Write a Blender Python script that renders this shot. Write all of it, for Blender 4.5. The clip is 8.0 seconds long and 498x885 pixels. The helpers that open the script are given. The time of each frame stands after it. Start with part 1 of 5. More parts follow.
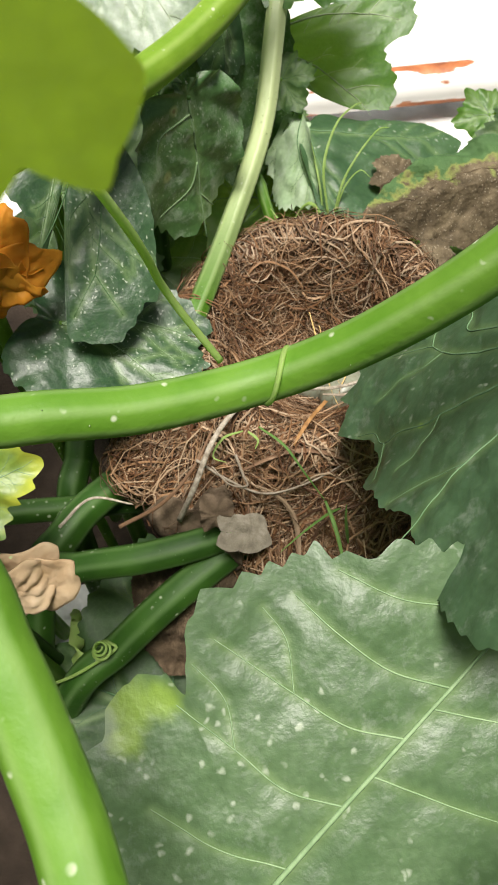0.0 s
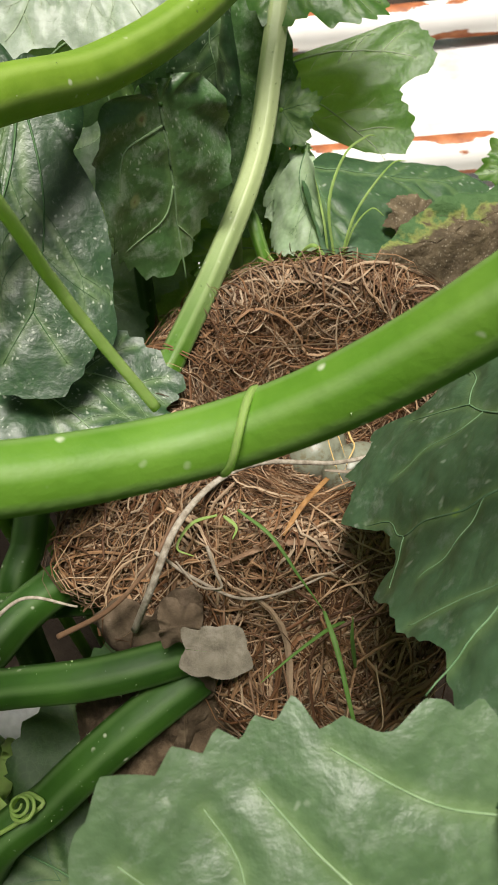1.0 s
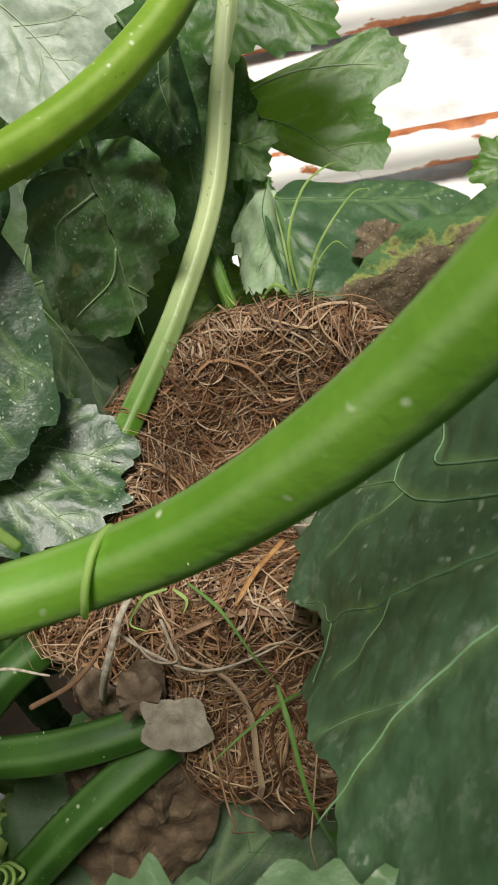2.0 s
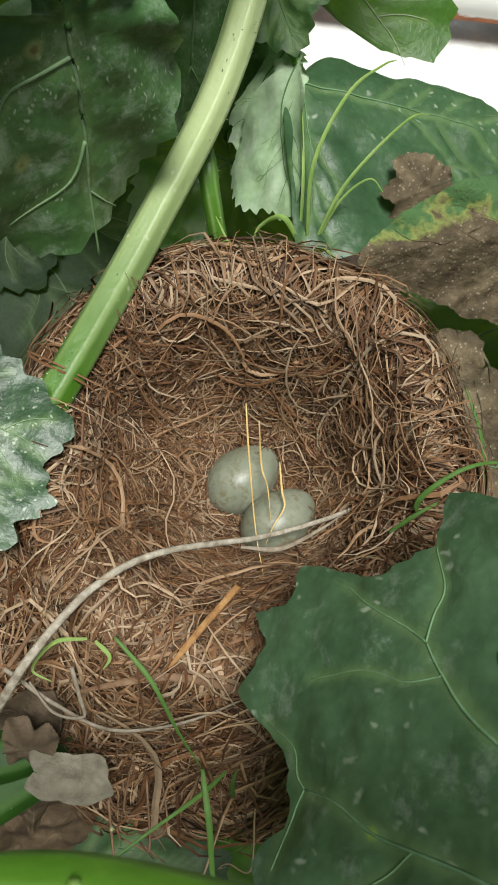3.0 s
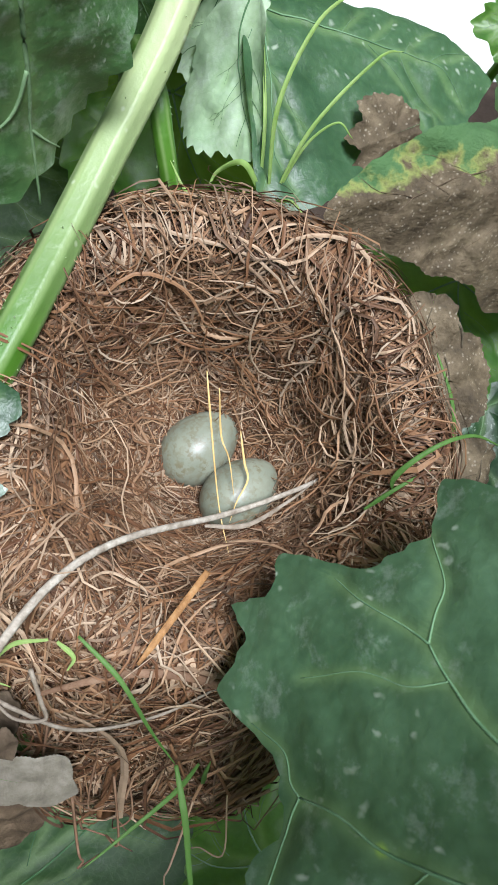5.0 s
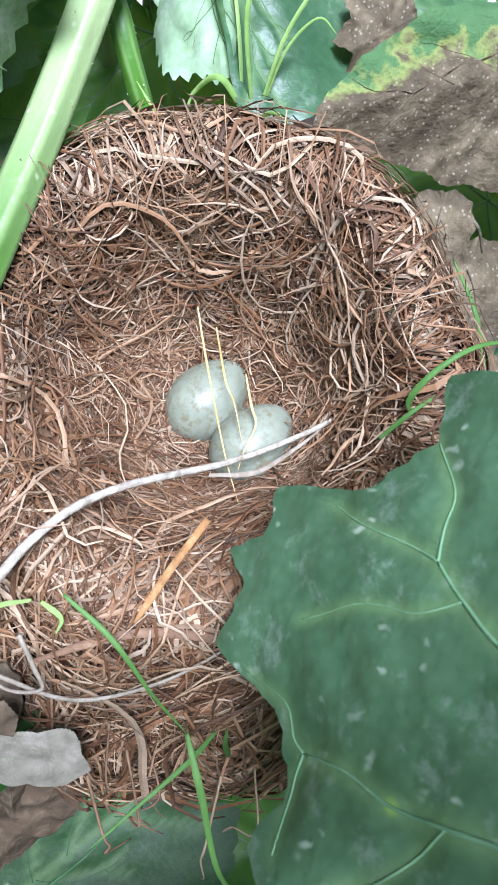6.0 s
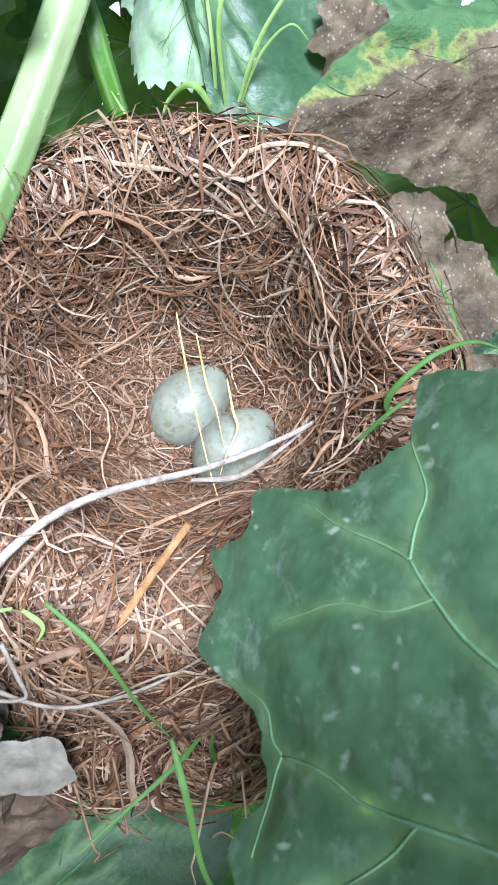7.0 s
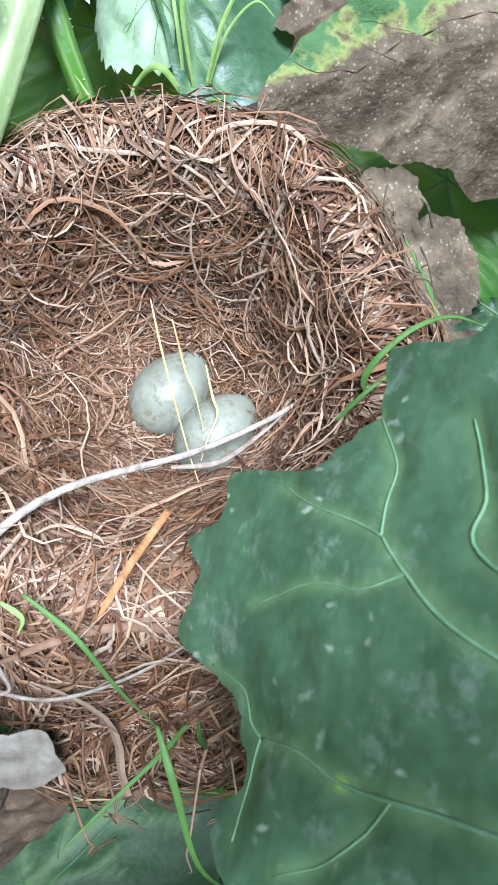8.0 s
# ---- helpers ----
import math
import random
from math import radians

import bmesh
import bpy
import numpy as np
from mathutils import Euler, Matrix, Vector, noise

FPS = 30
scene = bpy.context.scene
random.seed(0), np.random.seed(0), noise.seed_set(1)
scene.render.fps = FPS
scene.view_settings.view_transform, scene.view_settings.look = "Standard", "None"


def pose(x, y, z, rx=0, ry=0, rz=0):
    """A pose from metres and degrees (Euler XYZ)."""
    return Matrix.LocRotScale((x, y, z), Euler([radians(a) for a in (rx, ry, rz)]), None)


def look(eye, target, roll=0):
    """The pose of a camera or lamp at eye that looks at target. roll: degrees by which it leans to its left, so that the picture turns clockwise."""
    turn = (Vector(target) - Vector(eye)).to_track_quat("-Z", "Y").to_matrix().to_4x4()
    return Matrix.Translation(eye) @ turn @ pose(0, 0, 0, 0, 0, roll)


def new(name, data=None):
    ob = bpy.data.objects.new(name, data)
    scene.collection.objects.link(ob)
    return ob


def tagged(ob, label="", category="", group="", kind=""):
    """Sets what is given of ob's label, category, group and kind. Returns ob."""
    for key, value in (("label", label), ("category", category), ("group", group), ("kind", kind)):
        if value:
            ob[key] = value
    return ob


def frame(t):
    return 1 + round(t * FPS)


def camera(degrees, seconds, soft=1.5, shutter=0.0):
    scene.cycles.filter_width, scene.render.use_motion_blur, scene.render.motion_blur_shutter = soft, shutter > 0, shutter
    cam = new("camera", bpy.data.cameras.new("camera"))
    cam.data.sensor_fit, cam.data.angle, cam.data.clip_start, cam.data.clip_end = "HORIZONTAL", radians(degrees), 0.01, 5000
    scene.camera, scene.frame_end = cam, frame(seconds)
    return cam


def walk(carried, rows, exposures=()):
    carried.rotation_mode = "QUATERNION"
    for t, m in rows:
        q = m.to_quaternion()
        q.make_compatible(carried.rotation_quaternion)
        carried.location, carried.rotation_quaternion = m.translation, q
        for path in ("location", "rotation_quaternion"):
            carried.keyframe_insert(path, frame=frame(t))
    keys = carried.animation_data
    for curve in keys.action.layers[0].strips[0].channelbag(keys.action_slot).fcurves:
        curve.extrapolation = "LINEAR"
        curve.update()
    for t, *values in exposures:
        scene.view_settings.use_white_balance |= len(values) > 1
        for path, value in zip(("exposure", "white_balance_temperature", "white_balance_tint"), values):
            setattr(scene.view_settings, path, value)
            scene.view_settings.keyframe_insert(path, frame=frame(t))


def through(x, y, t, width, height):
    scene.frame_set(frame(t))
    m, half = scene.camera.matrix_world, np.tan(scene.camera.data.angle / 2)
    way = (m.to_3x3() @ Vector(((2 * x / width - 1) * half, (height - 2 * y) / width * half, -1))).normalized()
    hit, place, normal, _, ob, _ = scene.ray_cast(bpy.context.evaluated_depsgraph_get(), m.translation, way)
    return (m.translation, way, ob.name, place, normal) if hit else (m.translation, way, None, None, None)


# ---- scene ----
cam = camera(38.84, 8.0, soft=1.1)
cam.data.dof.use_dof = True
cam.data.dof.focus_distance, cam.data.dof.aperture_fstop = 0.19, 68.0
PATH = [
    (0, -0.0008, 0.0121, 0.4992, 29.18, 2.62, -6.64),
    (0.5, 0.0057, 0.0461, 0.4628, 34.93, 3.89, -6.50),
    (1, 0.0124, 0.0440, 0.4419, 36.06, 3.12, -5.01),
    (1.5, 0.0235, 0.0510, 0.4529, 37.50, 3.53, -7.02),
    (2, 0.0507, 0.0640, 0.4499, 34.71, 9.27, -5.25),
    (2.2, 0.0604, 0.0768, 0.4445, 31.73, 8.39, -4.65),
    (3.3, 0.0120, 0.1638, 0.4311, 15.92, -9.18, 1.67),
    (3.5, 0.0074, 0.1708, 0.4297, 14.95, -10.95, 1.44),
    (4, 0.0040, 0.1721, 0.4292, 13.97, -13.75, 0.88),
    (4.5, 0.0086, 0.1690, 0.4253, 14.03, -13.15, -0.35),
    (5, 0.0144, 0.1580, 0.4210, 14.03, -11.09, -1.76),
    (5.2, 0.0200, 0.1499, 0.4160, 14.46, -8.98, -3.02),
    (6.3, 0.0359, 0.1462, 0.4016, 14.48, -3.98, -5.44),
    (6.5, 0.0367, 0.1513, 0.4018, 13.47, -4.60, -5.76),
    (7, 0.0378, 0.1453, 0.4034, 15.06, -4.18, -6.44),
    (7.5, 0.0403, 0.1435, 0.4030, 15.44, -3.52, -6.86),
    (8, 0.0428, 0.1432, 0.4017, 14.58, -3.63, -8.41),
]
EXPOSURES = [(0, 0.69, 6650, 10), (0.5, 0.69, 6700, 10), (1.0, 0.47, 6700, 10), (1.5, 0.49, 6650, 9), (2.2, 0.17, 6600, 9), (3.3, 0.35, 6150, 4), (4.5, 0.51, 6000, 7), (5.2, 0.94, 5350, 13), (6.3, 1.43, 5000, 15), (8, 1.43, 5000, 15)]
walk(cam, [(t, pose(*p)) for t, *p in PATH], EXPOSURES)

# ---- world, sun ----
SUN_FROM = Vector((0.06, -0.08, 1.30))
world = bpy.data.worlds.new("sky")
scene.world = world
world.use_nodes = True
wt = world.node_tree
sky = wt.nodes.new("ShaderNodeTexSky")
sky.sky_type = "NISHITA"
sky.sun_disc = False
sky.sun_elevation = radians(86)
sky.sun_rotation = radians(143)
sky.air_density, sky.dust_density, sky.ozone_density = 1.0, 6.0, 1.0
wt.nodes["Background"].inputs["Strength"].default_value = 0.034
wt.links.new(sky.outputs["Color"], wt.nodes["Background"].inputs["Color"])
sun = new("sun", bpy.data.lights.new("sun", "SUN"))
sun.data.energy, sun.data.angle, sun.data.color = 5.0, radians(22), (1.0, 0.96, 0.9)
sun.matrix_world = look(SUN_FROM, (0, 0, 0))


# ---- building helpers ----
def mesh_of(name, verts, faces, smooth=True, attrs=None):
    me = bpy.data.meshes.new(name)
    verts = np.asarray(verts, float)
    if isinstance(faces, np.ndarray):
        k = faces.shape[1]
        me.vertices.add(len(verts))
        me.vertices.foreach_set("co", verts.ravel())
        me.loops.add(faces.size)
        me.loops.foreach_set("vertex_index", faces.ravel().astype(np.int32))
        me.polygons.add(len(faces))
        me.polygons.foreach_set("loop_start", np.arange(0, faces.size, k, dtype=np.int32))
        me.polygons.foreach_set("loop_total", np.full(len(faces), k, dtype=np.int32))
        me.update(calc_edges=True)
    else:
        me.from_pydata([tuple(v) for v in verts], [], faces)
    for key, values in (attrs or {}).items():
        me.attributes.new(key, "FLOAT", "POINT").data.foreach_set("value", np.asarray(values, np.float32))
    me.polygons.foreach_set("use_smooth", np.full(len(me.polygons), smooth))
    me.validate()
    me.update()
    return me


def home(ob):
    """Where the origin of a thing or part lies in the world."""
    at = Vector()
    while ob is not None:
        at += ob.location
        ob = ob.parent
    return at


def thing(name, at, label, category, group="", kind=""):
    ob = new(name)
    ob.empty_display_size = 0.01
    ob.location = at
    return tagged(ob, label, category, group, kind)


def part(name, geo, material, parent, label="", smooth=True, attrs=None, kind=""):
    """Links a mesh given in world metres as a part of parent."""
    verts, faces = geo
    me = mesh_of(name, np.asarray(verts, float) - np.array(home(parent)), faces, smooth, attrs)
    me.materials.append(material)
    ob = new(name, me)
    ob.parent = parent
    return tagged(ob, label, kind=kind)


def single(name, geo, material, at, label, category, group="", kind="", smooth=True, attrs=None):
    """A thing that is one mesh."""
    verts, faces = geo
    me = mesh_of(name, np.asarray(verts, float) - np.array(at), faces, smooth, attrs)
    me.materials.append(material)
    ob = new(name, me)
    ob.location = at
    return tagged(ob, label, category, group, kind)


def curve(points, n=40):
    """A smooth line through the points."""
    p = np.array(points, float)
    if len(p) == 2:
        return p[0] + (p[1] - p[0]) * np.linspace(0, 1, n)[:, None]
    q = np.vstack([2 * p[0] - p[1], p, 2 * p[-1] - p[-2]])
    s = np.linspace(0, len(p) - 1 - 1e-9, n)
    i = s.astype(int)
    u = (s - i)[:, None]
    a, b, c, d = q[i], q[i + 1], q[i + 2], q[i + 3]
    return 0.5 * (2 * b + (c - a) * u + (2 * a - 5 * b + 4 * c - d) * u**2 + (3 * b - a - 3 * c + d) * u**3)


def unit(v):
    v = np.asarray(v, float)
    return v / (np.linalg.norm(v, axis=-1, keepdims=True) + 1e-12)


def frames_along(line, up=(0.0, 0.0, 1.0)):
    t = unit(np.gradient(line, axis=0))
    side = np.cross(t, np.array(up))
    bad = np.linalg.norm(side, axis=1) < 0.15
    side[bad] = np.cross(t[bad], np.array((0.3, 1.0, 0.0)))
    side = unit(side)
    return t, side, np.cross(side, t)


def tube(line, radii, sides=14, ribs=0.0, rib_count=6, twist=0.0):
    """A round or ribbed stalk along the line, with closed ends."""
    line = np.asarray(line, float)
    radii = np.broadcast_to(np.asarray(radii, float), (len(line),))
    t, side, up = frames_along(line)
    ang = np.linspace(0, 2 * np.pi, sides, endpoint=False)
    turn = ang[None, :] + twist * np.linspace(0, 1, len(line))[:, None]
    r = radii[:, None] * (1 + ribs * np.cos(rib_count * ang)[None, :] + 0.4 * ribs * np.cos((2 * rib_count + 1) * ang + 1)[None, :])
    v = line[:, None] + r[..., None] * (np.cos(turn)[..., None] * side[:, None] + np.sin(turn)[..., None] * up[:, None])
    n, m = len(line), sides
    faces = [(i * m + j, i * m + (j + 1) % m, (i + 1) * m + (j + 1) % m, (i + 1) * m + j) for i in range(n - 1) for j in range(m)]
    v = np.vstack([v.reshape(-1, 3), line[0] - t[0] * radii[0] * 0.3, line[-1] + t[-1] * radii[-1] * 0.3])
    k = n * m
    faces += [(k, (j + 1) % m, j) for j in range(m)]
    faces += [(k + 1, (n - 1) * m + j, (n - 1) * m + (j + 1) % m) for j in range(m)]
    return v, faces


def joined(geos):
    verts, faces, at = [], [], 0
    for v, f in geos:
        verts.append(np.asarray(v, float))
        faces += [tuple(int(i) + at for i in face) for face in f]
        at += len(v)
    return np.vstack(verts), faces


def ribbon(line, width, up=(0.0, 0.0, 1.0), keel=0.25, thick=0.0003, tip=True, turn=0.0):
    """A grass-like blade: folded along its middle, thin, tapering to its tip."""
    line = np.asarray(line, float)
    t, side, nrm = frames_along(line, up)
    s = np.linspace(0, 1, len(line))
    a = turn * s
    side, nrm = side * np.cos(a)[:, None] + nrm * np.sin(a)[:, None], nrm * np.cos(a)[:, None] - side * np.sin(a)[:, None]
    w = width * 0.5 * (np.minimum(1, 0.45 + 2.2 * s) * (np.clip(1 - s, 0, 1) ** 0.6 if tip else np.ones_like(s)) + 0.03)
    w = w[:, None]
    rows = [line - side * w + nrm * keel * w, line, line + side * w + nrm * keel * w,
            line + side * w * 0.98 + nrm * (keel * w - thick), line - nrm * thick, line - side * w * 0.98 + nrm * (keel * w - thick)]
    v = np.stack(rows, 1)
    n, m = len(line), 6
    faces = [(i * m + j, i * m + (j + 1) % m, (i + 1) * m + (j + 1) % m, (i + 1) * m + j) for i in range(n - 1) for j in range(m)]
    faces += [tuple(range(m))[::-1], tuple((n - 1) * m + j for j in range(m))]
    return v.reshape(-1, 3), faces


def waves(x, y, seed, freq, count=7):
    """Cheap smooth noise from a few sine waves, about -1 to 1."""
    rng = np.random.default_rng(seed)
    out = np.zeros_like(x)
    for _ in range(count):
        a, f, p = rng.uniform(0, 6.283), freq * rng.uniform(0.6, 1.6), rng.uniform(0, 6.283)
        out += np.sin(f * (np.cos(a) * x + np.sin(a) * y) + p)
    return out / count * 1.6


# ---- materials ----
def shader(name):
    m = bpy.data.materials.new(name)
    m.use_nodes = True
    m.node_tree.nodes.clear()
    return m, m.node_tree


def node(nt, kind, **values):
    n = nt.nodes.new(kind)
    for key, v in values.items():
        key = key.replace("_", " ")
        if key in n.inputs:
            n.inputs[key].default_value = v
    return n


def ramp(nt, source, stops):
    n = nt.nodes.new("ShaderNodeValToRGB")
    e = n.color_ramp.elements
    while len(e) < len(stops):
        e.new(0.5)
    for at, (pos, col) in zip(e, stops):
        at.position = pos
        at.color = (*col, 1) if not isinstance(col, (int, float)) else (col, col, col, 1)
    nt.links.new(source, n.inputs["Fac"])
    return n.outputs["Color"]


def mix(nt, fac, a, b, how="MIX"):
    n = nt.nodes.new("ShaderNodeMix")
    n.data_type, n.blend_type = "RGBA", how
    for sock, v in ((n.inputs[0], fac), (n.inputs[6], a), (n.inputs[7], b)):
        if hasattr(v, "links"):
            nt.links.new(v, sock)
        elif isinstance(v, (int, float)):
            sock.default_value = v if sock.type == "VALUE" else (v, v, v, 1)
        else:
            sock.default_value = (*v, 1)
    return n.outputs[2]


def math_(nt, op, a, b=0.0):
    n = nt.nodes.new("ShaderNodeMath")
    n.operation = op
    for sock, v in zip(n.inputs, (a, b)):
        if hasattr(v, "links"):
            nt.links.new(v, sock)
        else:
            sock.default_value = v
    return n.outputs[0]


def coords(nt, scale=(1, 1, 1)):
    tc = nt.nodes.new("ShaderNodeTexCoord")
    mp = nt.nodes.new("ShaderNodeMapping")
    mp.inputs["Scale"].default_value = scale
    nt.links.new(tc.outputs["Object"], mp.inputs["Vector"])
    return mp.outputs["Vector"]


def noisy(nt, at, scale, detail=4, rough=0.55, distort=0.0):
    n = node(nt, "ShaderNodeTexNoise", Scale=scale, Detail=detail, Roughness=rough, Distortion=distort)
    nt.links.new(at, n.inputs["Vector"])
    return n.outputs["Fac"]


def cells(nt, at, scale, feature="F1"):
    n = node(nt, "ShaderNodeTexVoronoi", Scale=scale)
    n.feature = feature
    nt.links.new(at, n.inputs["Vector"])
    return n.outputs["Distance"]


def bumped(nt, height, strength, distance):
    n = node(nt, "ShaderNodeBump", Strength=strength, Distance=distance)
    nt.links.new(height, n.inputs["Height"])
    return n.outputs["Normal"]


def finish(nt, colour, rough, normal=None, spec=0.5, translucent=None, amount=0.0, metal=0.0, coat=0.0, sheen=0.0):
    b = node(nt, "ShaderNodeBsdfPrincipled", Metallic=metal)
    b.inputs["Specular IOR Level"].default_value = spec
    b.inputs["Coat Weight"].default_value = coat
    b.inputs["Sheen Weight"].default_value = sheen
    for sock, v in ((b.inputs["Base Color"], colour), (b.inputs["Roughness"], rough)):
        if hasattr(v, "links"):
            nt.links.new(v, sock)
        else:
            sock.default_value = v if sock.type == "VALUE" else (*v, 1)
    if normal is not None:
        nt.links.new(normal, b.inputs["Normal"])
    out = nt.nodes.new("ShaderNodeOutputMaterial")
    last = b.outputs["BSDF"]
    if translucent is not None:
        tr = nt.nodes.new("ShaderNodeBsdfTranslucent")
        if hasattr(translucent, "links"):
            nt.links.new(translucent, tr.inputs["Color"])
        else:
            tr.inputs["Color"].default_value = (*translucent, 1)
        mx = nt.nodes.new("ShaderNodeMixShader")
        mx.inputs[0].default_value = amount
        nt.links.new(last, mx.inputs[1])
        nt.links.new(tr.outputs[0], mx.inputs[2])
        last = mx.outputs[0]
    nt.links.new(last, out.inputs["Surface"])


def attribute(nt, name):
    n = nt.nodes.new("ShaderNodeAttribute")
    n.attribute_name = name
    return n.outputs["Fac"]


def leaf_material(name, dark, light, mildew=0.2, flecks=0.0, fleck_size=210, fine=0.08, yellow=0.0, rough=0.42, through=(0.25, 0.5, 0.04), amount=0.3, vein=(0.22, 0.33, 0.12), patch="", quilt=0.3):
    m, nt = shader(name)
    at = coords(nt)
    col = mix(nt, ramp(nt, noisy(nt, at, 45, 5), [(0.3, 0.0), (0.7, 1.0)]), dark, light)
    col = mix(nt, math_(nt, "MULTIPLY", cells(nt, at, 420), 0.55), col, tuple(c * 0.55 for c in dark))
    if yellow:
        edge = math_(nt, "MULTIPLY", ramp(nt, attribute(nt, "edge"), [(0.72, 0.0), (0.98, 1.0)]), ramp(nt, noisy(nt, at, 60, 3), [(0.62 - 0.3 * yellow, 0.0), (0.75 - 0.2 * yellow, 1.0)]))
        col = mix(nt, edge, col, (0.42, 0.46, 0.05))
    col = mix(nt, math_(nt, "MULTIPLY", attribute(nt, "vein"), 0.30), col, vein)
    warp = nt.nodes.new("ShaderNodeVectorMath")
    warp.operation = "ADD"
    jig = node(nt, "ShaderNodeTexNoise", Scale=160.0, Detail=3.0)
    nt.links.new(at, jig.inputs["Vector"])
    jog = nt.nodes.new("ShaderNodeVectorMath")
    jog.operation = "SCALE"
    jog.inputs["Scale"].default_value = 0.006
    nt.links.new(jig.outputs["Color"], jog.inputs[0])
    nt.links.new(at, warp.inputs[0])
    nt.links.new(jog.outputs[0], warp.inputs[1])
    net = ramp(nt, cells(nt, warp.outputs[0], 330, "DISTANCE_TO_EDGE"), [(0.0, 1.0), (0.10, 0.0)])
    col = mix(nt, math_(nt, "MULTIPLY", net, fine), col, vein)
    # pale film: mildew, and painted haze and sheen on the overhanging leaf
    if mildew:
        mildew_haze = ramp(nt, noisy(nt, at, 110, 9, 0.75, 0.1), [(0.60 - 0.25 * mildew, 0.0), (0.95 - 0.2 * mildew, 1.0)])
        col = mix(nt, math_(nt, "MULTIPLY", mildew_haze, min(1.0, 0.35 + mildew)), col, (0.50, 0.56, 0.48))
    if flecks:
        long = nt.nodes.new("ShaderNodeVectorMath")
        long.operation = "MULTIPLY"
        long.inputs[1].default_value = (1.25, 1.25, 0.5)
        nt.links.new(warp.outputs[0], long.inputs[0])
        spot = ramp(nt, cells(nt, long.outputs[0], fleck_size), [(0.10, 1.0), (0.27, 0.0)])
        pick = ramp(nt, noisy(nt, at, 42, 2), [(0.58 - 0.1 * flecks, 0.0), (0.63 - 0.1 * flecks, 1.0)])
        col = mix(nt, math_(nt, "MULTIPLY", math_(nt, "MULTIPLY", spot, pick), 0.55), col, (0.50, 0.56, 0.44))
    if patch:
        spread = math_(nt, "ADD", attribute(nt, "patch"), math_(nt, "MULTIPLY", math_(nt, "SUBTRACT", noisy(nt, at, 190, 4), 0.5), 0.7))
        if patch == "yellow":
            col = mix(nt, math_(nt, "MULTIPLY", ramp(nt, spread, [(0.25, 0.0), (0.85, 1.0)]), 0.7), col, (0.26, 0.40, 0.05))
        else:
            col = mix(nt, ramp(nt, spread, [(0.40, 0.0), (0.75, 0.6)]), col, (0.30, 0.33, 0.14))
            col = mix(nt, ramp(nt, spread, [(0.86, 0.0), (1.0, 0.8)]), col, (0.12, 0.07, 0.03))
    relief = math_(nt, "SUBTRACT", noisy(nt, at, 300, 4), math_(nt, "MULTIPLY", net, fine * 0.8))
    relief = math_(nt, "SUBTRACT", relief, math_(nt, "MULTIPLY", ramp(nt, cells(nt, warp.outputs[0], 150), [(0.0, 0.0), (0.75, 1.0)]), quilt))
    finish(nt, col, rough, bumped(nt, relief, 0.4, 0.0009), 0.5, mix(nt, 0.6, col, through), amount)
    return m


def stalk_material(name, dark, light, pale=(0.5, 0.6, 0.33), stripes=0.4, lit_end=0.0, rough=0.56):
    m, nt = shader(name)
    at = coords(nt)
    col = mix(nt, ramp(nt, noisy(nt, at, 60, 5), [(0.3, 0.0), (0.7, 1.0)]), dark, light)
    col = mix(nt, math_(nt, "MULTIPLY", ramp(nt, attribute(nt, "rib"), [(0.45, 0.0), (0.9, 1.0)]), stripes), col, pale)
    # pale blend towards the upper end paints the light on the stalk's top
    if lit_end:
        col = mix(nt, math_(nt, "MULTIPLY", ramp(nt, attribute(nt, "along"), [(0.52, 0.0), (0.74, 1.0)]), lit_end), col, pale)
    spot = ramp(nt, cells(nt, at, 190), [(0.10, 1.0), (0.20, 0.0)])
    pick = ramp(nt, noisy(nt, at, 95, 2), [(0.52, 0.0), (0.58, 1.0)])
    col = mix(nt, math_(nt, "MULTIPLY", math_(nt, "MULTIPLY", spot, pick), 0.75), col, (0.62, 0.68, 0.48))
    finish(nt, col, rough, bumped(nt, noisy(nt, at, 330, 5), 0.45, 0.0006), 0.4, mix(nt, 0.5, col, (0.35, 0.6, 0.06)), 0.24)
    return m


def plain_material(name, stops, scale=80, rough=0.8, fine=400, depth=0.0006, spec=0.2, stretch=(1, 1, 1), translucent=None, amount=0.0, sheen=0.0):
    m, nt = shader(name)
    at = coords(nt, stretch)
    col = ramp(nt, noisy(nt, at, scale, 6, 0.62), stops)
    col = mix(nt, math_(nt, "MULTIPLY", noisy(nt, at, fine, 3), 0.5), col, tuple(c * 0.45 for c in stops[len(stops) // 2][1]))
    finish(nt, col, rough, bumped(nt, noisy(nt, at, fine, 5, 0.65), 0.6, depth), spec, translucent, amount, sheen=sheen)
    return m


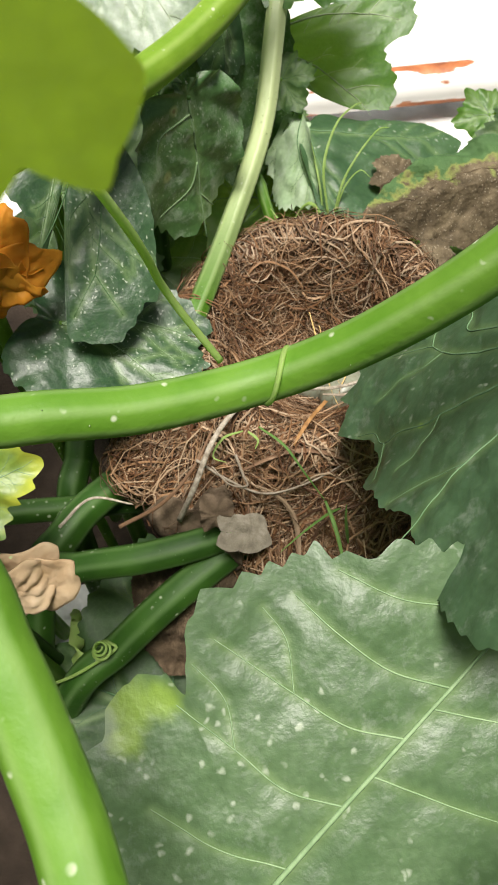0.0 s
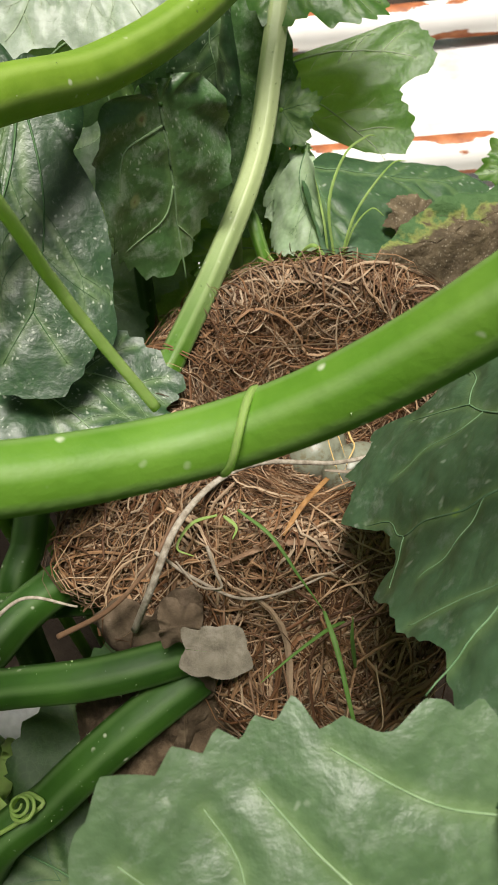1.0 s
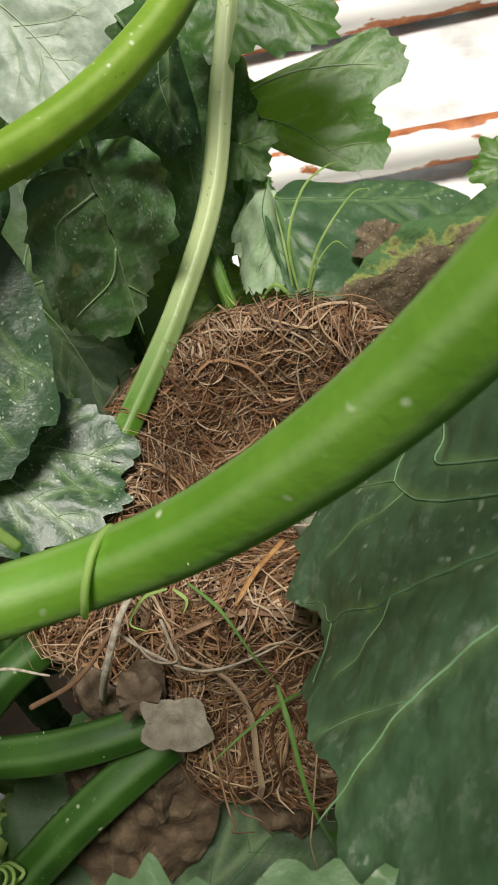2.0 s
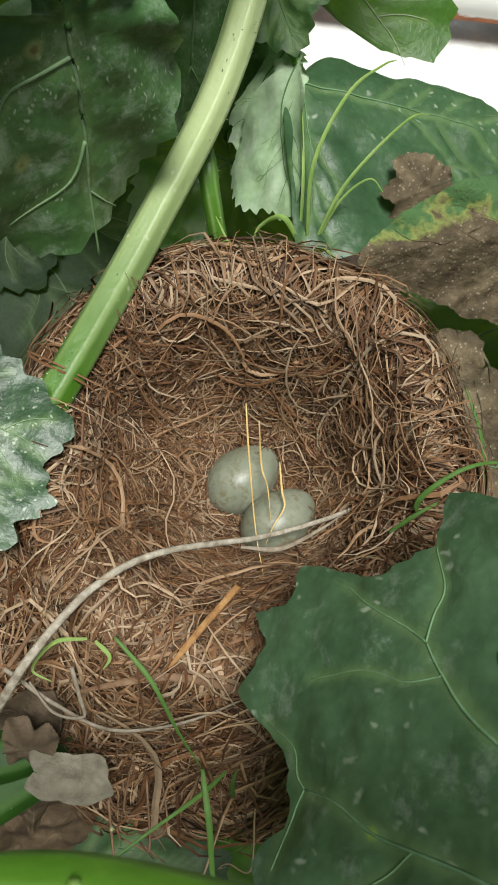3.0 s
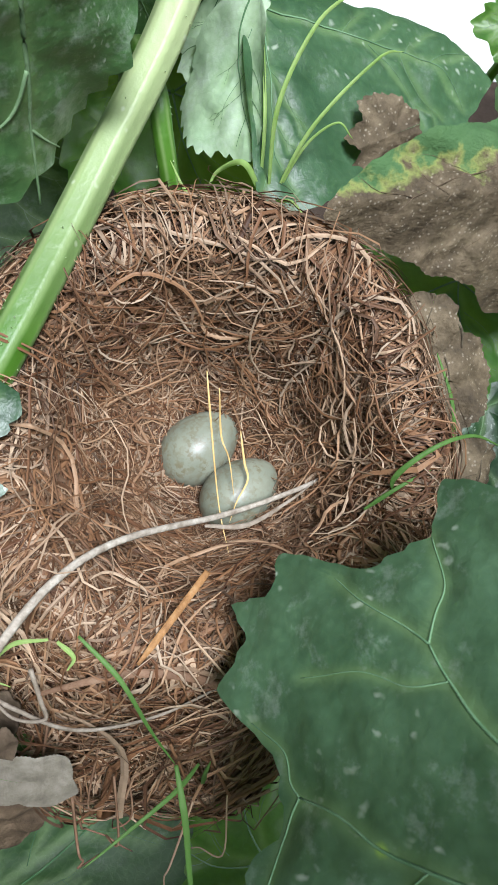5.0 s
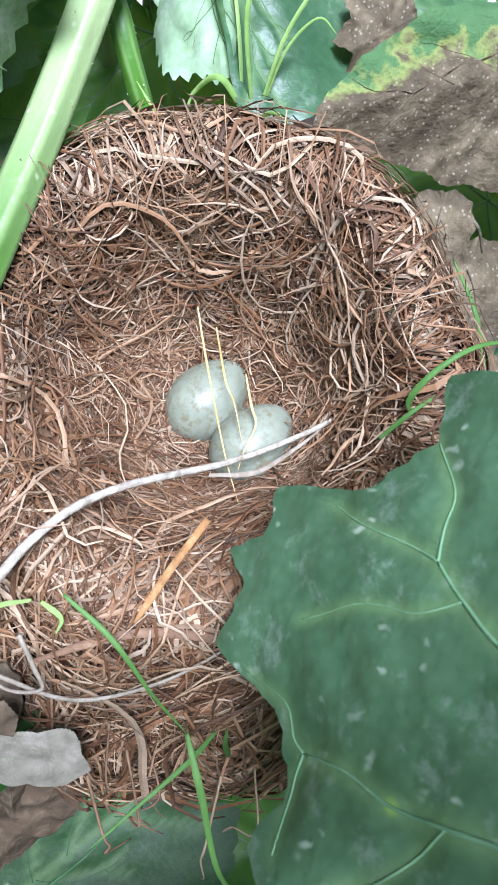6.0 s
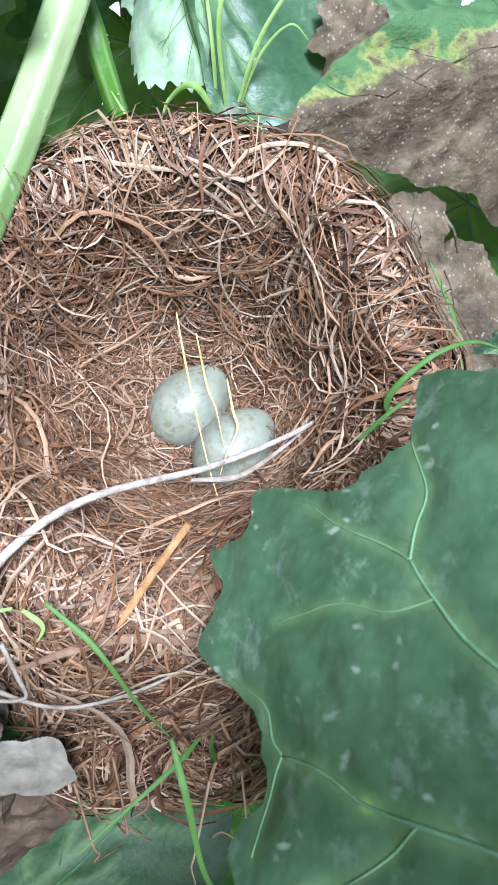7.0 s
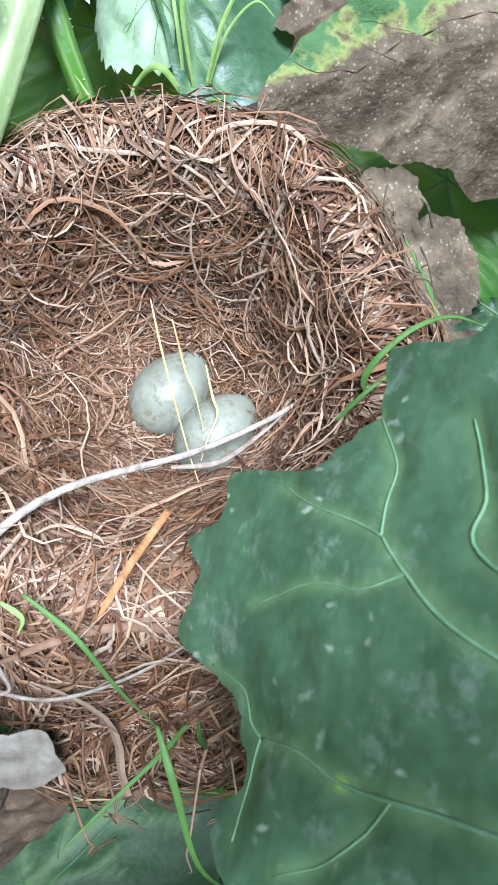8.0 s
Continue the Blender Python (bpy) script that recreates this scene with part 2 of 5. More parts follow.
def straw_material(name, island):
    m, nt = shader(name)
    info = nt.nodes.new("ShaderNodeNewGeometry" if island else "ShaderNodeObjectInfo")
    pick = info.outputs["Random Per Island" if island else "Random"]
    at = coords(nt)
    warm = ramp(nt, pick, [(0.0, (0.035, 0.014, 0.006)), (0.28, (0.112, 0.048, 0.019)), (0.6, (0.235, 0.120, 0.054)), (0.85, (0.38, 0.245, 0.140)), (1.0, (0.50, 0.375, 0.25))])
    grey = ramp(nt, pick, [(0.0, (0.040, 0.026, 0.016)), (0.3, (0.115, 0.077, 0.047)), (0.6, (0.235, 0.165, 0.105)), (1.0, (0.44, 0.345, 0.24))])
    other = math_(nt, "FRACT", math_(nt, "MULTIPLY", pick, 37.7))
    col = mix(nt, ramp(nt, other, [(0.55, 0.0), (0.90, 1.0)]), warm, grey)
    col = mix(nt, ramp(nt, noisy(nt, at, 40, 3), [(0.4, 0.0), (0.75, 0.3)]), col, (0.35, 0.205, 0.105))
    col = mix(nt, math_(nt, "MULTIPLY", noisy(nt, at, 700, 4), 0.4), col, (0.06, 0.028, 0.014))
    finish(nt, col, 0.62, bumped(nt, noisy(nt, at, 1500, 3), 0.4, 0.0003), 0.3, col, 0.12)
    return m


# lightened base and film paint haze and sheen over the green
LEAF_DEEP = leaf_material("leaf_deep_green", (0.048, 0.102, 0.050), (0.086, 0.156, 0.082), mildew=0.24, flecks=0.35, fleck_size=230, rough=0.40, fine=0.04, patch="yellow", quilt=0.2)
# green darkened to carry the shade of the leaves above
LEAF_DARKENED = leaf_material("leaf_darkened_green", (0.013, 0.044, 0.009), (0.030, 0.078, 0.018), mildew=0.08, flecks=0.0, rough=0.6)
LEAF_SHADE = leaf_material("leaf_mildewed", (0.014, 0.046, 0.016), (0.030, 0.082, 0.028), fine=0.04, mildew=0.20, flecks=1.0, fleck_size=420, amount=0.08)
# base raised towards white to paint sunlight, under a mildew film
LEAF_PALE = leaf_material("leaf_pale_lit", (0.31, 0.45, 0.26), (0.44, 0.56, 0.36), mildew=0.5, rough=0.5)
LEAF_GREY = leaf_material("leaf_greyish", (0.046, 0.100, 0.033), (0.086, 0.158, 0.056), mildew=0.20, flecks=0.3, yellow=0.0, rough=0.46, fine=0.03)
LEAF_FRONT = leaf_material("leaf_front", (0.070, 0.135, 0.056), (0.115, 0.190, 0.090), mildew=0.2, flecks=0.5, rough=0.42, fine=0.03, patch="yellow")
LEAF_BROAD = leaf_material("leaf_broad", (0.034, 0.085, 0.036), (0.072, 0.146, 0.066), mildew=0.16, flecks=0.3, rough=0.44, fine=0.05)
LEAF_BRIGHT = leaf_material("leaf_bright", (0.045, 0.14, 0.018), (0.085, 0.22, 0.03), mildew=0.02, fine=0.06, through=(0.38, 0.62, 0.03), amount=0.5, vein=(0.30, 0.44, 0.12))
LEAF_FRESH = leaf_material("leaf_fresh", (0.036, 0.115, 0.016), (0.070, 0.18, 0.028), mildew=0.02, fine=0.08, through=(0.28, 0.55, 0.03), amount=0.42, vein=(0.30, 0.40, 0.16))
# whitish base and heavy film paint the glare on this leaf
LEAF_WHITE = leaf_material("leaf_glare", (0.27, 0.36, 0.26), (0.46, 0.54, 0.43), mildew=0.9, rough=0.45, amount=0.35)
LEAF_YELLOW = leaf_material("leaf_yellowing", (0.10, 0.21, 0.03), (0.30, 0.36, 0.05), mildew=0.0, yellow=0.8, through=(0.6, 0.6, 0.05))
LEAF_STREAK = leaf_material("leaf_streaked", (0.055, 0.130, 0.040), (0.100, 0.200, 0.070), mildew=0.45, flecks=0.8, fleck_size=520, fine=0.05, rough=0.36, amount=0.08, patch="scar")
LEAF_LIME = leaf_material("leaf_lime", (0.14, 0.24, 0.004), (0.18, 0.29, 0.006), mildew=0.0, fine=0.02, through=(0.62, 0.80, 0.005), amount=0.65, rough=0.85)
VEIN_PALE = plain_material("vein_pale", [(0.3, (0.13, 0.23, 0.10)), (0.7, (0.26, 0.37, 0.20))], 120, 0.5)
VEIN_WHITE = plain_material("vein_whitish", [(0.3, (0.26, 0.34, 0.19)), (0.7, (0.42, 0.48, 0.33))], 120, 0.5)
VEIN_MID = plain_material("vein_mid", [(0.3, (0.08, 0.17, 0.075)), (0.7, (0.17, 0.28, 0.15))], 120, 0.5)
VEIN_DARK = plain_material("vein_dark", [(0.3, (0.04, 0.11, 0.035)), (0.7, (0.09, 0.18, 0.075))], 120, 0.5)
STALK = stalk_material("stalk_green", (0.085, 0.215, 0.013), (0.14, 0.29, 0.030), stripes=0.16)
# dark foot and pale top put the stalk's shade and light into colour
STALK_LIGHT = stalk_material("stalk_light", (0.042, 0.128, 0.006), (0.092, 0.210, 0.022), (0.60, 0.68, 0.36), 0.16, 0.75, 0.42)
STALK_LIME = stalk_material("stalk_yellowish", (0.13, 0.25, 0.012), (0.21, 0.35, 0.03), (0.52, 0.62, 0.22), 0.2)
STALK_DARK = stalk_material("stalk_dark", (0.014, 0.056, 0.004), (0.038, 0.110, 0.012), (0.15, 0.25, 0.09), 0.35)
BRISTLE = plain_material("bristle", [(0.3, (0.28, 0.40, 0.16)), (0.7, (0.45, 0.55, 0.3))], 200, 0.5)
GRASS = plain_material("grass", [(0.3, (0.075, 0.165, 0.030)), (0.7, (0.15, 0.27, 0.07))], 60, 0.45, translucent=(0.2, 0.42, 0.06), amount=0.35)
GRASS_PALE = plain_material("grass_pale", [(0.3, (0.26, 0.40, 0.10)), (0.7, (0.46, 0.58, 0.22))], 60, 0.45, translucent=(0.55, 0.8, 0.2), amount=0.5)
STRAW = straw_material("straw", True)
STRAW_ONE = straw_material("straw_single", False)
# dark brown that paints the shade in gaps between strands
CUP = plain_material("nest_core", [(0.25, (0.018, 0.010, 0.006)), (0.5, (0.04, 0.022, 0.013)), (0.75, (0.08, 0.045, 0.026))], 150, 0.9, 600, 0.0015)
SCRAP = plain_material("dry_leaf_scrap", [(0.25, (0.10, 0.084, 0.06)), (0.5, (0.22, 0.195, 0.15)), (0.75, (0.36, 0.325, 0.265))], 190, 0.85, 420, 0.0010)
MUD = plain_material("dry_mud", [(0.25, (0.035, 0.024, 0.015)), (0.5, (0.10, 0.072, 0.046)), (0.75, (0.20, 0.15, 0.105))], 120, 0.9, 420, 0.0012)
ROOT_WHITE = plain_material("bleached_stalk", [(0.3, (0.18, 0.145, 0.105)), (0.5, (0.33, 0.29, 0.23)), (0.7, (0.50, 0.46, 0.385))], 420, 0.55, 900)
ROOT_GREY = plain_material("grey_root", [(0.3, (0.15, 0.115, 0.08)), (0.55, (0.28, 0.235, 0.18)), (0.75, (0.44, 0.39, 0.32))], 300, 0.7, 900)
STRAW_GOLD = plain_material("golden_straw", [(0.3, (0.42, 0.27, 0.09)), (0.6, (0.62, 0.44, 0.18)), (0.8, (0.74, 0.6, 0.34))], 160, 0.45, 900)
STRAW_ORANGE = plain_material("orange_straw", [(0.3, (0.17, 0.08, 0.03)), (0.55, (0.33, 0.175, 0.065)), (0.8, (0.48, 0.31, 0.15))], 260, 0.55, 1200)
STRAW_BROWN = plain_material("brown_straw", [(0.3, (0.105, 0.055, 0.03)), (0.6, (0.205, 0.122, 0.072)), (0.8, (0.31, 0.21, 0.135))], 140, 0.65, 800)
DEAD = plain_material("dead_leaf", [(0.25, (0.045, 0.031, 0.019)), (0.5, (0.125, 0.09, 0.055)), (0.72, (0.26, 0.20, 0.135))], 170, 0.8, 420, 0.0028, translucent=(0.3, 0.22, 0.12), amount=0.12)
DEAD_GREY = plain_material("withered_leaf", [(0.25, (0.028, 0.023, 0.014)), (0.5, (0.085, 0.069, 0.044)), (0.75, (0.20, 0.165, 0.11))], 190, 0.85, 430, 0.0028)
ROTTEN = plain_material("rotten_leaf", [(0.25, (0.026, 0.018, 0.010)), (0.5, (0.09, 0.062, 0.037)), (0.75, (0.22, 0.16, 0.10))], 130, 0.8, 330, 0.003)
PETAL = plain_material("petal_orange", [(0.3, (0.72, 0.24, 0.02)), (0.6, (0.85, 0.42, 0.05)), (0.8, (0.9, 0.6, 0.2))], 60, 0.5, translucent=(0.9, 0.45, 0.05), amount=0.35)
PETAL_DRY = plain_material("petal_dry", [(0.3, (0.52, 0.34, 0.18)), (0.6, (0.76, 0.58, 0.38)), (0.8, (0.85, 0.72, 0.54))], 60, 0.7, translucent=(0.7, 0.5, 0.3), amount=0.25)
# near-black so the shade under the plants is in the colour
SHADED_SOIL = plain_material("soil", [(0.25, (0.018, 0.013, 0.010)), (0.5, (0.04, 0.029, 0.021)), (0.75, (0.08, 0.058, 0.042))], 25, 0.95, 120, 0.006)
FOIL = plain_material("white_ground_sheet", [(0.3, (0.38, 0.38, 0.36)), (0.5, (0.74, 0.74, 0.72)), (0.8, (0.84, 0.84, 0.83))], 9, 0.42, 90, 0.002, 0.4)


def dead_leaf_material(name, more=0.0):
    """Green leaf with a large dried brown patch speckled with pale grains; more: how much further it has dried."""
    m, nt = shader(name)
    at = coords(nt)
    green = mix(nt, noisy(nt, at, 60, 5), (0.03, 0.08, 0.027), (0.09, 0.17, 0.055))
    brown = ramp(nt, noisy(nt, at, 75, 9, 0.7), [(0.28, (0.024, 0.017, 0.009)), (0.48, (0.088, 0.066, 0.037)), (0.72, (0.22, 0.172, 0.105))])
    grain = math_(nt, "MULTIPLY", ramp(nt, cells(nt, at, 640), [(0.12, 1.0), (0.30, 0.0)]), ramp(nt, noisy(nt, at, 120, 2), [(0.36, 0.0), (0.5, 1.0)]))
    brown = mix(nt, math_(nt, "MULTIPLY", grain, 0.42), brown, (0.42, 0.37, 0.28))
    d = math_(nt, "ADD", math_(nt, "ADD", attribute(nt, "dead"), more), math_(nt, "MULTIPLY", math_(nt, "SUBTRACT", noisy(nt, at, 70, 5), 0.5), 0.9))
    col = mix(nt, ramp(nt, d, [(0.41, 0.0), (0.46, 1.0)]), green, (0.19, 0.22, 0.06))
    col = mix(nt, ramp(nt, d, [(0.46, 0.0), (0.52, 1.0)]), col, brown)
    finish(nt, col, 0.7, bumped(nt, noisy(nt, at, 110, 8, 0.65), 0.8, 0.0035), 0.3, col, 0.1)
    return m


def egg_material():
    m, nt = shader("egg_shell")
    at = coords(nt)
    col = mix(nt, ramp(nt, noisy(nt, at, 70, 3), [(0.3, 0.0), (0.7, 1.0)]), (0.150, 0.166, 0.122), (0.215, 0.228, 0.170))
    speck = ramp(nt, noisy(nt, at, 620, 4, 0.6), [(0.46, 0.0), (0.56, 1.0)])
    blot = ramp(nt, noisy(nt, at, 190, 3), [(0.40, 0.15), (0.64, 0.85)])
    col = mix(nt, math_(nt, "MULTIPLY", math_(nt, "MULTIPLY", speck, blot), 0.9), col, (0.125, 0.105, 0.055))
    finish(nt, col, 0.38, bumped(nt, noisy(nt, at, 2200, 2), 0.12, 0.0002), 0.4)
    return m


def pipe_material():
    """White paint on steel, flaked to rust along the top and in spots."""
    m, nt = shader("rusty_white_paint")
    at = coords(nt)
    rust = ramp(nt, noisy(nt, at, 50, 6, 0.65), [(0.3, (0.16, 0.045, 0.018)), (0.55, (0.36, 0.12, 0.04)), (0.8, (0.52, 0.23, 0.10))])
    paint = mix(nt, noisy(nt, at, 14, 4), (0.66, 0.64, 0.60), (0.80, 0.79, 0.76))
    tc = nt.nodes.new("ShaderNodeTexCoord")
    sep = nt.nodes.new("ShaderNodeSeparateXYZ")
    nt.links.new(tc.outputs["Object"], sep.inputs[0])
    across = math_(nt, "ADD", math_(nt, "MULTIPLY", sep.outputs["Y"], 21.0), math_(nt, "MULTIPLY", sep.outputs["Z"], 45.0))
    band = ramp(nt, math_(nt, "ABSOLUTE", across), [(0.55, 0.0), (0.86, 0.2)])
    flake = math_(nt, "ADD", noisy(nt, coords(nt, (0.5, 1, 1)), 26, 6, 0.6), band)
    col = mix(nt, ramp(nt, flake, [(0.66, 0.0), (0.69, 1.0)]), paint, rust)
    finish(nt, col, 0.55, bumped(nt, flake, 0.5, 0.002), 0.4)
    return m


LEAF_DEADHALF = dead_leaf_material("leaf_half_dead")
WITHERED_LEAF = dead_leaf_material("leaf_withered", 1.6)
EGG = egg_material()
PIPE = pipe_material()


# ---- ground and surroundings ----
def sheet(x0, x1, y0, y1, nx, ny, z, rough, seed, freq=6.0):
    x, y = np.meshgrid(np.linspace(x0, x1, nx), np.linspace(y0, y1, ny))
    h = z + rough * waves(x, y, seed, freq) + 0.4 * rough * waves(x, y, seed + 1, freq * 4)
    v = np.stack([x, y, h], -1).reshape(-1, 3)
    f = [(j * nx + i, j * nx + i + 1, (j + 1) * nx + i + 1, (j + 1) * nx + i) for j in range(ny - 1) for i in range(nx - 1)]
    return v, f


# dark ground in place of the shadow below the plant rows
single("ground", sheet(-60, 60, -60, 60, 120, 120, -0.012, 0.002, 5, 0.5), SHADED_SOIL, (0, 0, 0), "bare soil below the squash plants, darkened for their shade", "ground", kind="structure")
single("soil_bed", sheet(-1.5, 1.5, -0.9, 0.56, 150, 80, 0.004, 0.005, 8, 30.0), SHADED_SOIL, (0, 0, 0), "crumbly soil of the squash bed, shade put into its colour", "soil", kind="structure")
single("path", sheet(-2.6, 2.6, 0.55, 1.03, 180, 40, 0.008, 0.004, 12, 14.0), FOIL, (0, 0.7, 0), "bright white wrinkled ground sheet between the plant rows", "path", kind="structure")


def heating_pipe(y, z, radius, turn):
    ob = thing("heating_pipe", (0, y, z), "white painted steel pipe with orange rust, lying on the path", "pipe", "pipes on the path")
    at = np.array((0, y, z))
    part("pipe_body", tube(at + curve([(-2.4, 0, 0), (0, 0, 0), (2.4, 0, 0)], 60), radius, 28), PIPE, ob)
    for x in (-1.9, -0.75, 0.9, 2.0):
        part("pipe_foot", tube(at + curve([(x, 0, -z), (x, 0, -radius * 0.6)], 3), 0.014, 12), PIPE, ob)
    ob.rotation_euler = (0, 0, radians(turn))
    return ob


heating_pipe(0.672, 0.036, 0.019, -1.5)
heating_pipe(0.955, 0.036, 0.021, -1.5)


# ---- squash leaves and stalks ----
OVAL = [(-170, 30), (-120, 50), (-80, 66), (-40, 86), (0, 100), (40, 88), (80, 64), (120, 52), (170, 30)]
ROUND = [(-172, 14), (-150, 55), (-118, 72), (-100, 60), (-62, 88), (-38, 70), (0, 100), (38, 70), (62, 88), (100, 60), (118, 72), (150, 55), (172, 14)]


def rib_values(n, sides, count=6):
    ang = np.linspace(0, 2 * np.pi, sides, endpoint=False)
    return np.r_[np.tile(0.5 + 0.5 * np.cos(count * ang), n), 0.5, 0.5]


def bristles(line, radius, count, length, seed):
    """Short stiff hairs on a stalk."""
    rng = np.random.default_rng(seed)
    t, side, up = frames_along(line)
    i = rng.integers(1, len(line) - 1, count)
    a = rng.uniform(0, 6.283, count)
    out = np.cos(a)[:, None] * side[i] + np.sin(a)[:, None] * up[i]
    foot = line[i] + out * radius * 0.97 + t[i] * rng.uniform(-1, 1, count)[:, None] * np.linalg.norm(line[1] - line[0])
    tip = foot + out * (length * rng.uniform(0.5, 1.2, count))[:, None] + t[i] * (length * rng.uniform(-0.4, 0.4, count))[:, None]
    w = 0.00022
    cross = np.cross(out, t[i])
    v = np.stack([foot + t[i] * w, foot - t[i] * w * 0.5 + cross * w, foot - t[i] * w * 0.5 - cross * w, tip], 1).reshape(-1, 3)
    k = np.arange(count)[:, None] * 4
    f = np.concatenate([k + [0, 1, 3], k + [1, 2, 3], k + [2, 0, 3]])
    return v, f


def stalk(parent, points, radii, material, n=50, hairs=0, seed=0, name="petiole", ribs=0.028):
    line = curve(points, n)
    r = np.interp(np.linspace(0, 1, n), np.linspace(0, 1, len(radii)), radii)
    ob = part(name, tube(line, r, 24, ribs), material, parent, attrs={"rib": rib_values(n, 24), "along": np.r_[np.repeat(np.linspace(0, 1, n), 24), 0.0, 1.0]})
    if hairs:
        part("bristles", bristles(line, float(np.mean(r)), hairs, 0.0007, seed), BRISTLE, ob, smooth=False, kind="stuff")
    return ob


def leaf_shape(base, axis, normal, profile, sag, cup, fold, wave, pucker, teeth, rings, steps, seed, roll, vein_size=1.0, lines=(), spots=()):
    """The blade and veins of a lobed, toothed leaf. profile: lobes as (degrees from the midrib, millimetres)."""
    n = unit(normal)
    a = np.array(axis, float)
    a = unit(a - (a @ n) * n)
    b = np.cross(n, a)
    base = np.array(base, float)
    deg = np.array([p[0] for p in profile], float)
    rad = np.array([p[1] for p in profile], float) / 1000
    order = np.argsort(deg)
    deg, rad = deg[order], rad[order]
    size = rad.max()
    phi = np.linspace(-179.5, 179.5, steps)
    reach = np.interp(phi, np.r_[deg - 360, deg, deg + 360], np.r_[rad, rad, rad])
    soft = np.array([0.2, 0.6, 0.2])
    reach = np.convolve(np.r_[reach[-2:], reach, reach[:2]], soft, "same")[2:-2]
    ex, ey = reach * np.cos(np.radians(phi)), reach * np.sin(np.radians(phi))
    arc = np.r_[0, np.cumsum(np.hypot(np.diff(ex), np.diff(ey)))]
    rng = np.random.default_rng(seed)
    saw = (arc / (teeth[1] / 1000) + 0.35 * np.sin(arc * 130 + seed)) % 1.0
    tooth = teeth[0] / 1000 * (np.where(saw < 0.7, saw / 0.7, (1 - saw) / 0.3) - 0.5) * np.interp(reach, [0.35 * size, 0.6 * size], [0, 1])
    rho = np.linspace(0, 1, rings) ** 0.85
    r = rho[:, None] * (reach[None, :] + tooth[None, :] * rho[:, None] ** 14)
    u, v = r * np.cos(np.radians(phi)), r * np.sin(np.radians(phi))

    tips = [k for k in range(len(deg)) if rad[k] >= rad[k - 1] and rad[k] >= rad[(k + 1) % len(deg)] and rad[k] > 0.45 * size]
    chosen = []
    for k in sorted(tips, key=lambda q: -rad[q]):
        if all(abs(deg[k] - deg[q]) > 17 for q in chosen):
            chosen.append(k)
    main, side = [], []
    for k in chosen[:8]:
        d, tip = np.radians(deg[k]), rad[k] * 0.93
        way = np.array((np.cos(d), np.sin(d)))
        fork = rng.uniform(0.70, 0.80)
        main.append((np.zeros(2), fork * tip * way, 1.0))
        for s in (-1, 1):
            e = d + s * radians(rng.uniform(14, 34))
            side.append((fork * tip * way, fork * tip * way + (0.97 - fork) * tip * np.array((np.cos(e), np.sin(e))), 0.55))
        for f in (0.30, 0.46, 0.60):
            for s in (-1, 1):
                if rng.random() < 0.25:
                    continue
                start = (f + rng.uniform(-0.06, 0.06)) * tip * way
                e = d + s * radians(rng.uniform(30, 52))
                length = tip * (0.36 - 0.25 * f) * rng.uniform(0.7, 1.3)
                for _ in range(6):
                    end = start + length * np.array((np.cos(e), np.sin(e)))
                    if np.hypot(*end) < 0.93 * np.interp(np.degrees(np.arctan2(end[1], end[0])), phi, reach):
                        break
                    length *= 0.75
                side.append((start, end, 0.4))
                for q in (-1, 1):
                    g = e + q * radians(rng.uniform(14, 34))
                    tail = end + 0.35 * length * np.array((np.cos(g), np.sin(g)))
                    if np.hypot(*tail) < 0.95 * np.interp(np.degrees(np.arctan2(tail[1], tail[0])), phi, reach):
                        side.append((end, tail, 0.25))
    if lines:
        main, side = [], []
        for w, *pts in lines:
            pts = np.array(pts, float) / 1000
            side += [(pts[q], pts[q + 1], w) for q in range(len(pts) - 1)]
    segs = main + side

    def near(uu, vv):
        best = np.full(uu.shape, 9.0)
        for s, e, w in segs:
            d = e - s
            q = np.clip(((uu - s[0]) * d[0] + (vv - s[1]) * d[1]) / (d @ d), 0, 1)
            best = np.minimum(best, np.hypot(uu - s[0] - q * d[0], vv - s[1] - q * d[1]) / (0.6 + 0.4 * w))
        return best

    def lift(uu, vv):
        x, y = uu / size, vv / size
        rr = np.hypot(uu, vv)
        lim = np.interp(np.degrees(np.arctan2(vv, uu)), phi, reach)
        k = np.clip(rr / np.maximum(lim, 1e-6), 0, 1.2)
        h = size * (-sag * x * np.abs(x) - cup * (x * x + y * y) - roll * y * np.abs(y))
        h = h - fold[0] * np.maximum(vv, 0) - fold[1] * np.maximum(-vv, 0)
        h = h + wave / 1000 * k**3 * np.sin(np.arctan2(vv, uu) * 9 + seed) + wave / 1000 * 0.6 * k**2 * waves(uu, vv, seed + 3, 110)
        d = near(uu, vv)
        h = h - pucker / 1000 * 0.8 * np.exp(-((d / 0.0035) ** 2)) + pucker / 1000 * 0.55 * waves(uu, vv, seed + 7, 420)
        return h, d, k

    h, d, k = lift(u, v)
    verts = base + u[..., None] * a + v[..., None] * b + h[..., None] * n
    i, j = np.meshgrid(np.arange(rings - 1), np.arange(steps - 1), indexing="ij")
    q = (i * steps + j).ravel()
    faces = np.stack([q, q + steps, q + steps + 1, q + 1], 1)
    attrs = {"vein": np.exp(-((d / 0.0016) ** 2)).ravel(), "edge": k.ravel(), "dead": np.clip(0.64 + v / size * 1.7, 0, 1).ravel()}
    patch = np.zeros_like(u)
    for pu, pv, pr in spots:
        patch = np.maximum(patch, np.exp(-((u - pu / 1000) ** 2 + (v - pv / 1000) ** 2) / (pr / 1000) ** 2))
    attrs["patch"] = patch.ravel()
    tubes = []
    for w, *pts in lines:
        path = curve(np.c_[np.array(pts, float) / 1000, np.zeros(len(pts))], 30)
        hh, _, _ = lift(path[:, 0], path[:, 1])
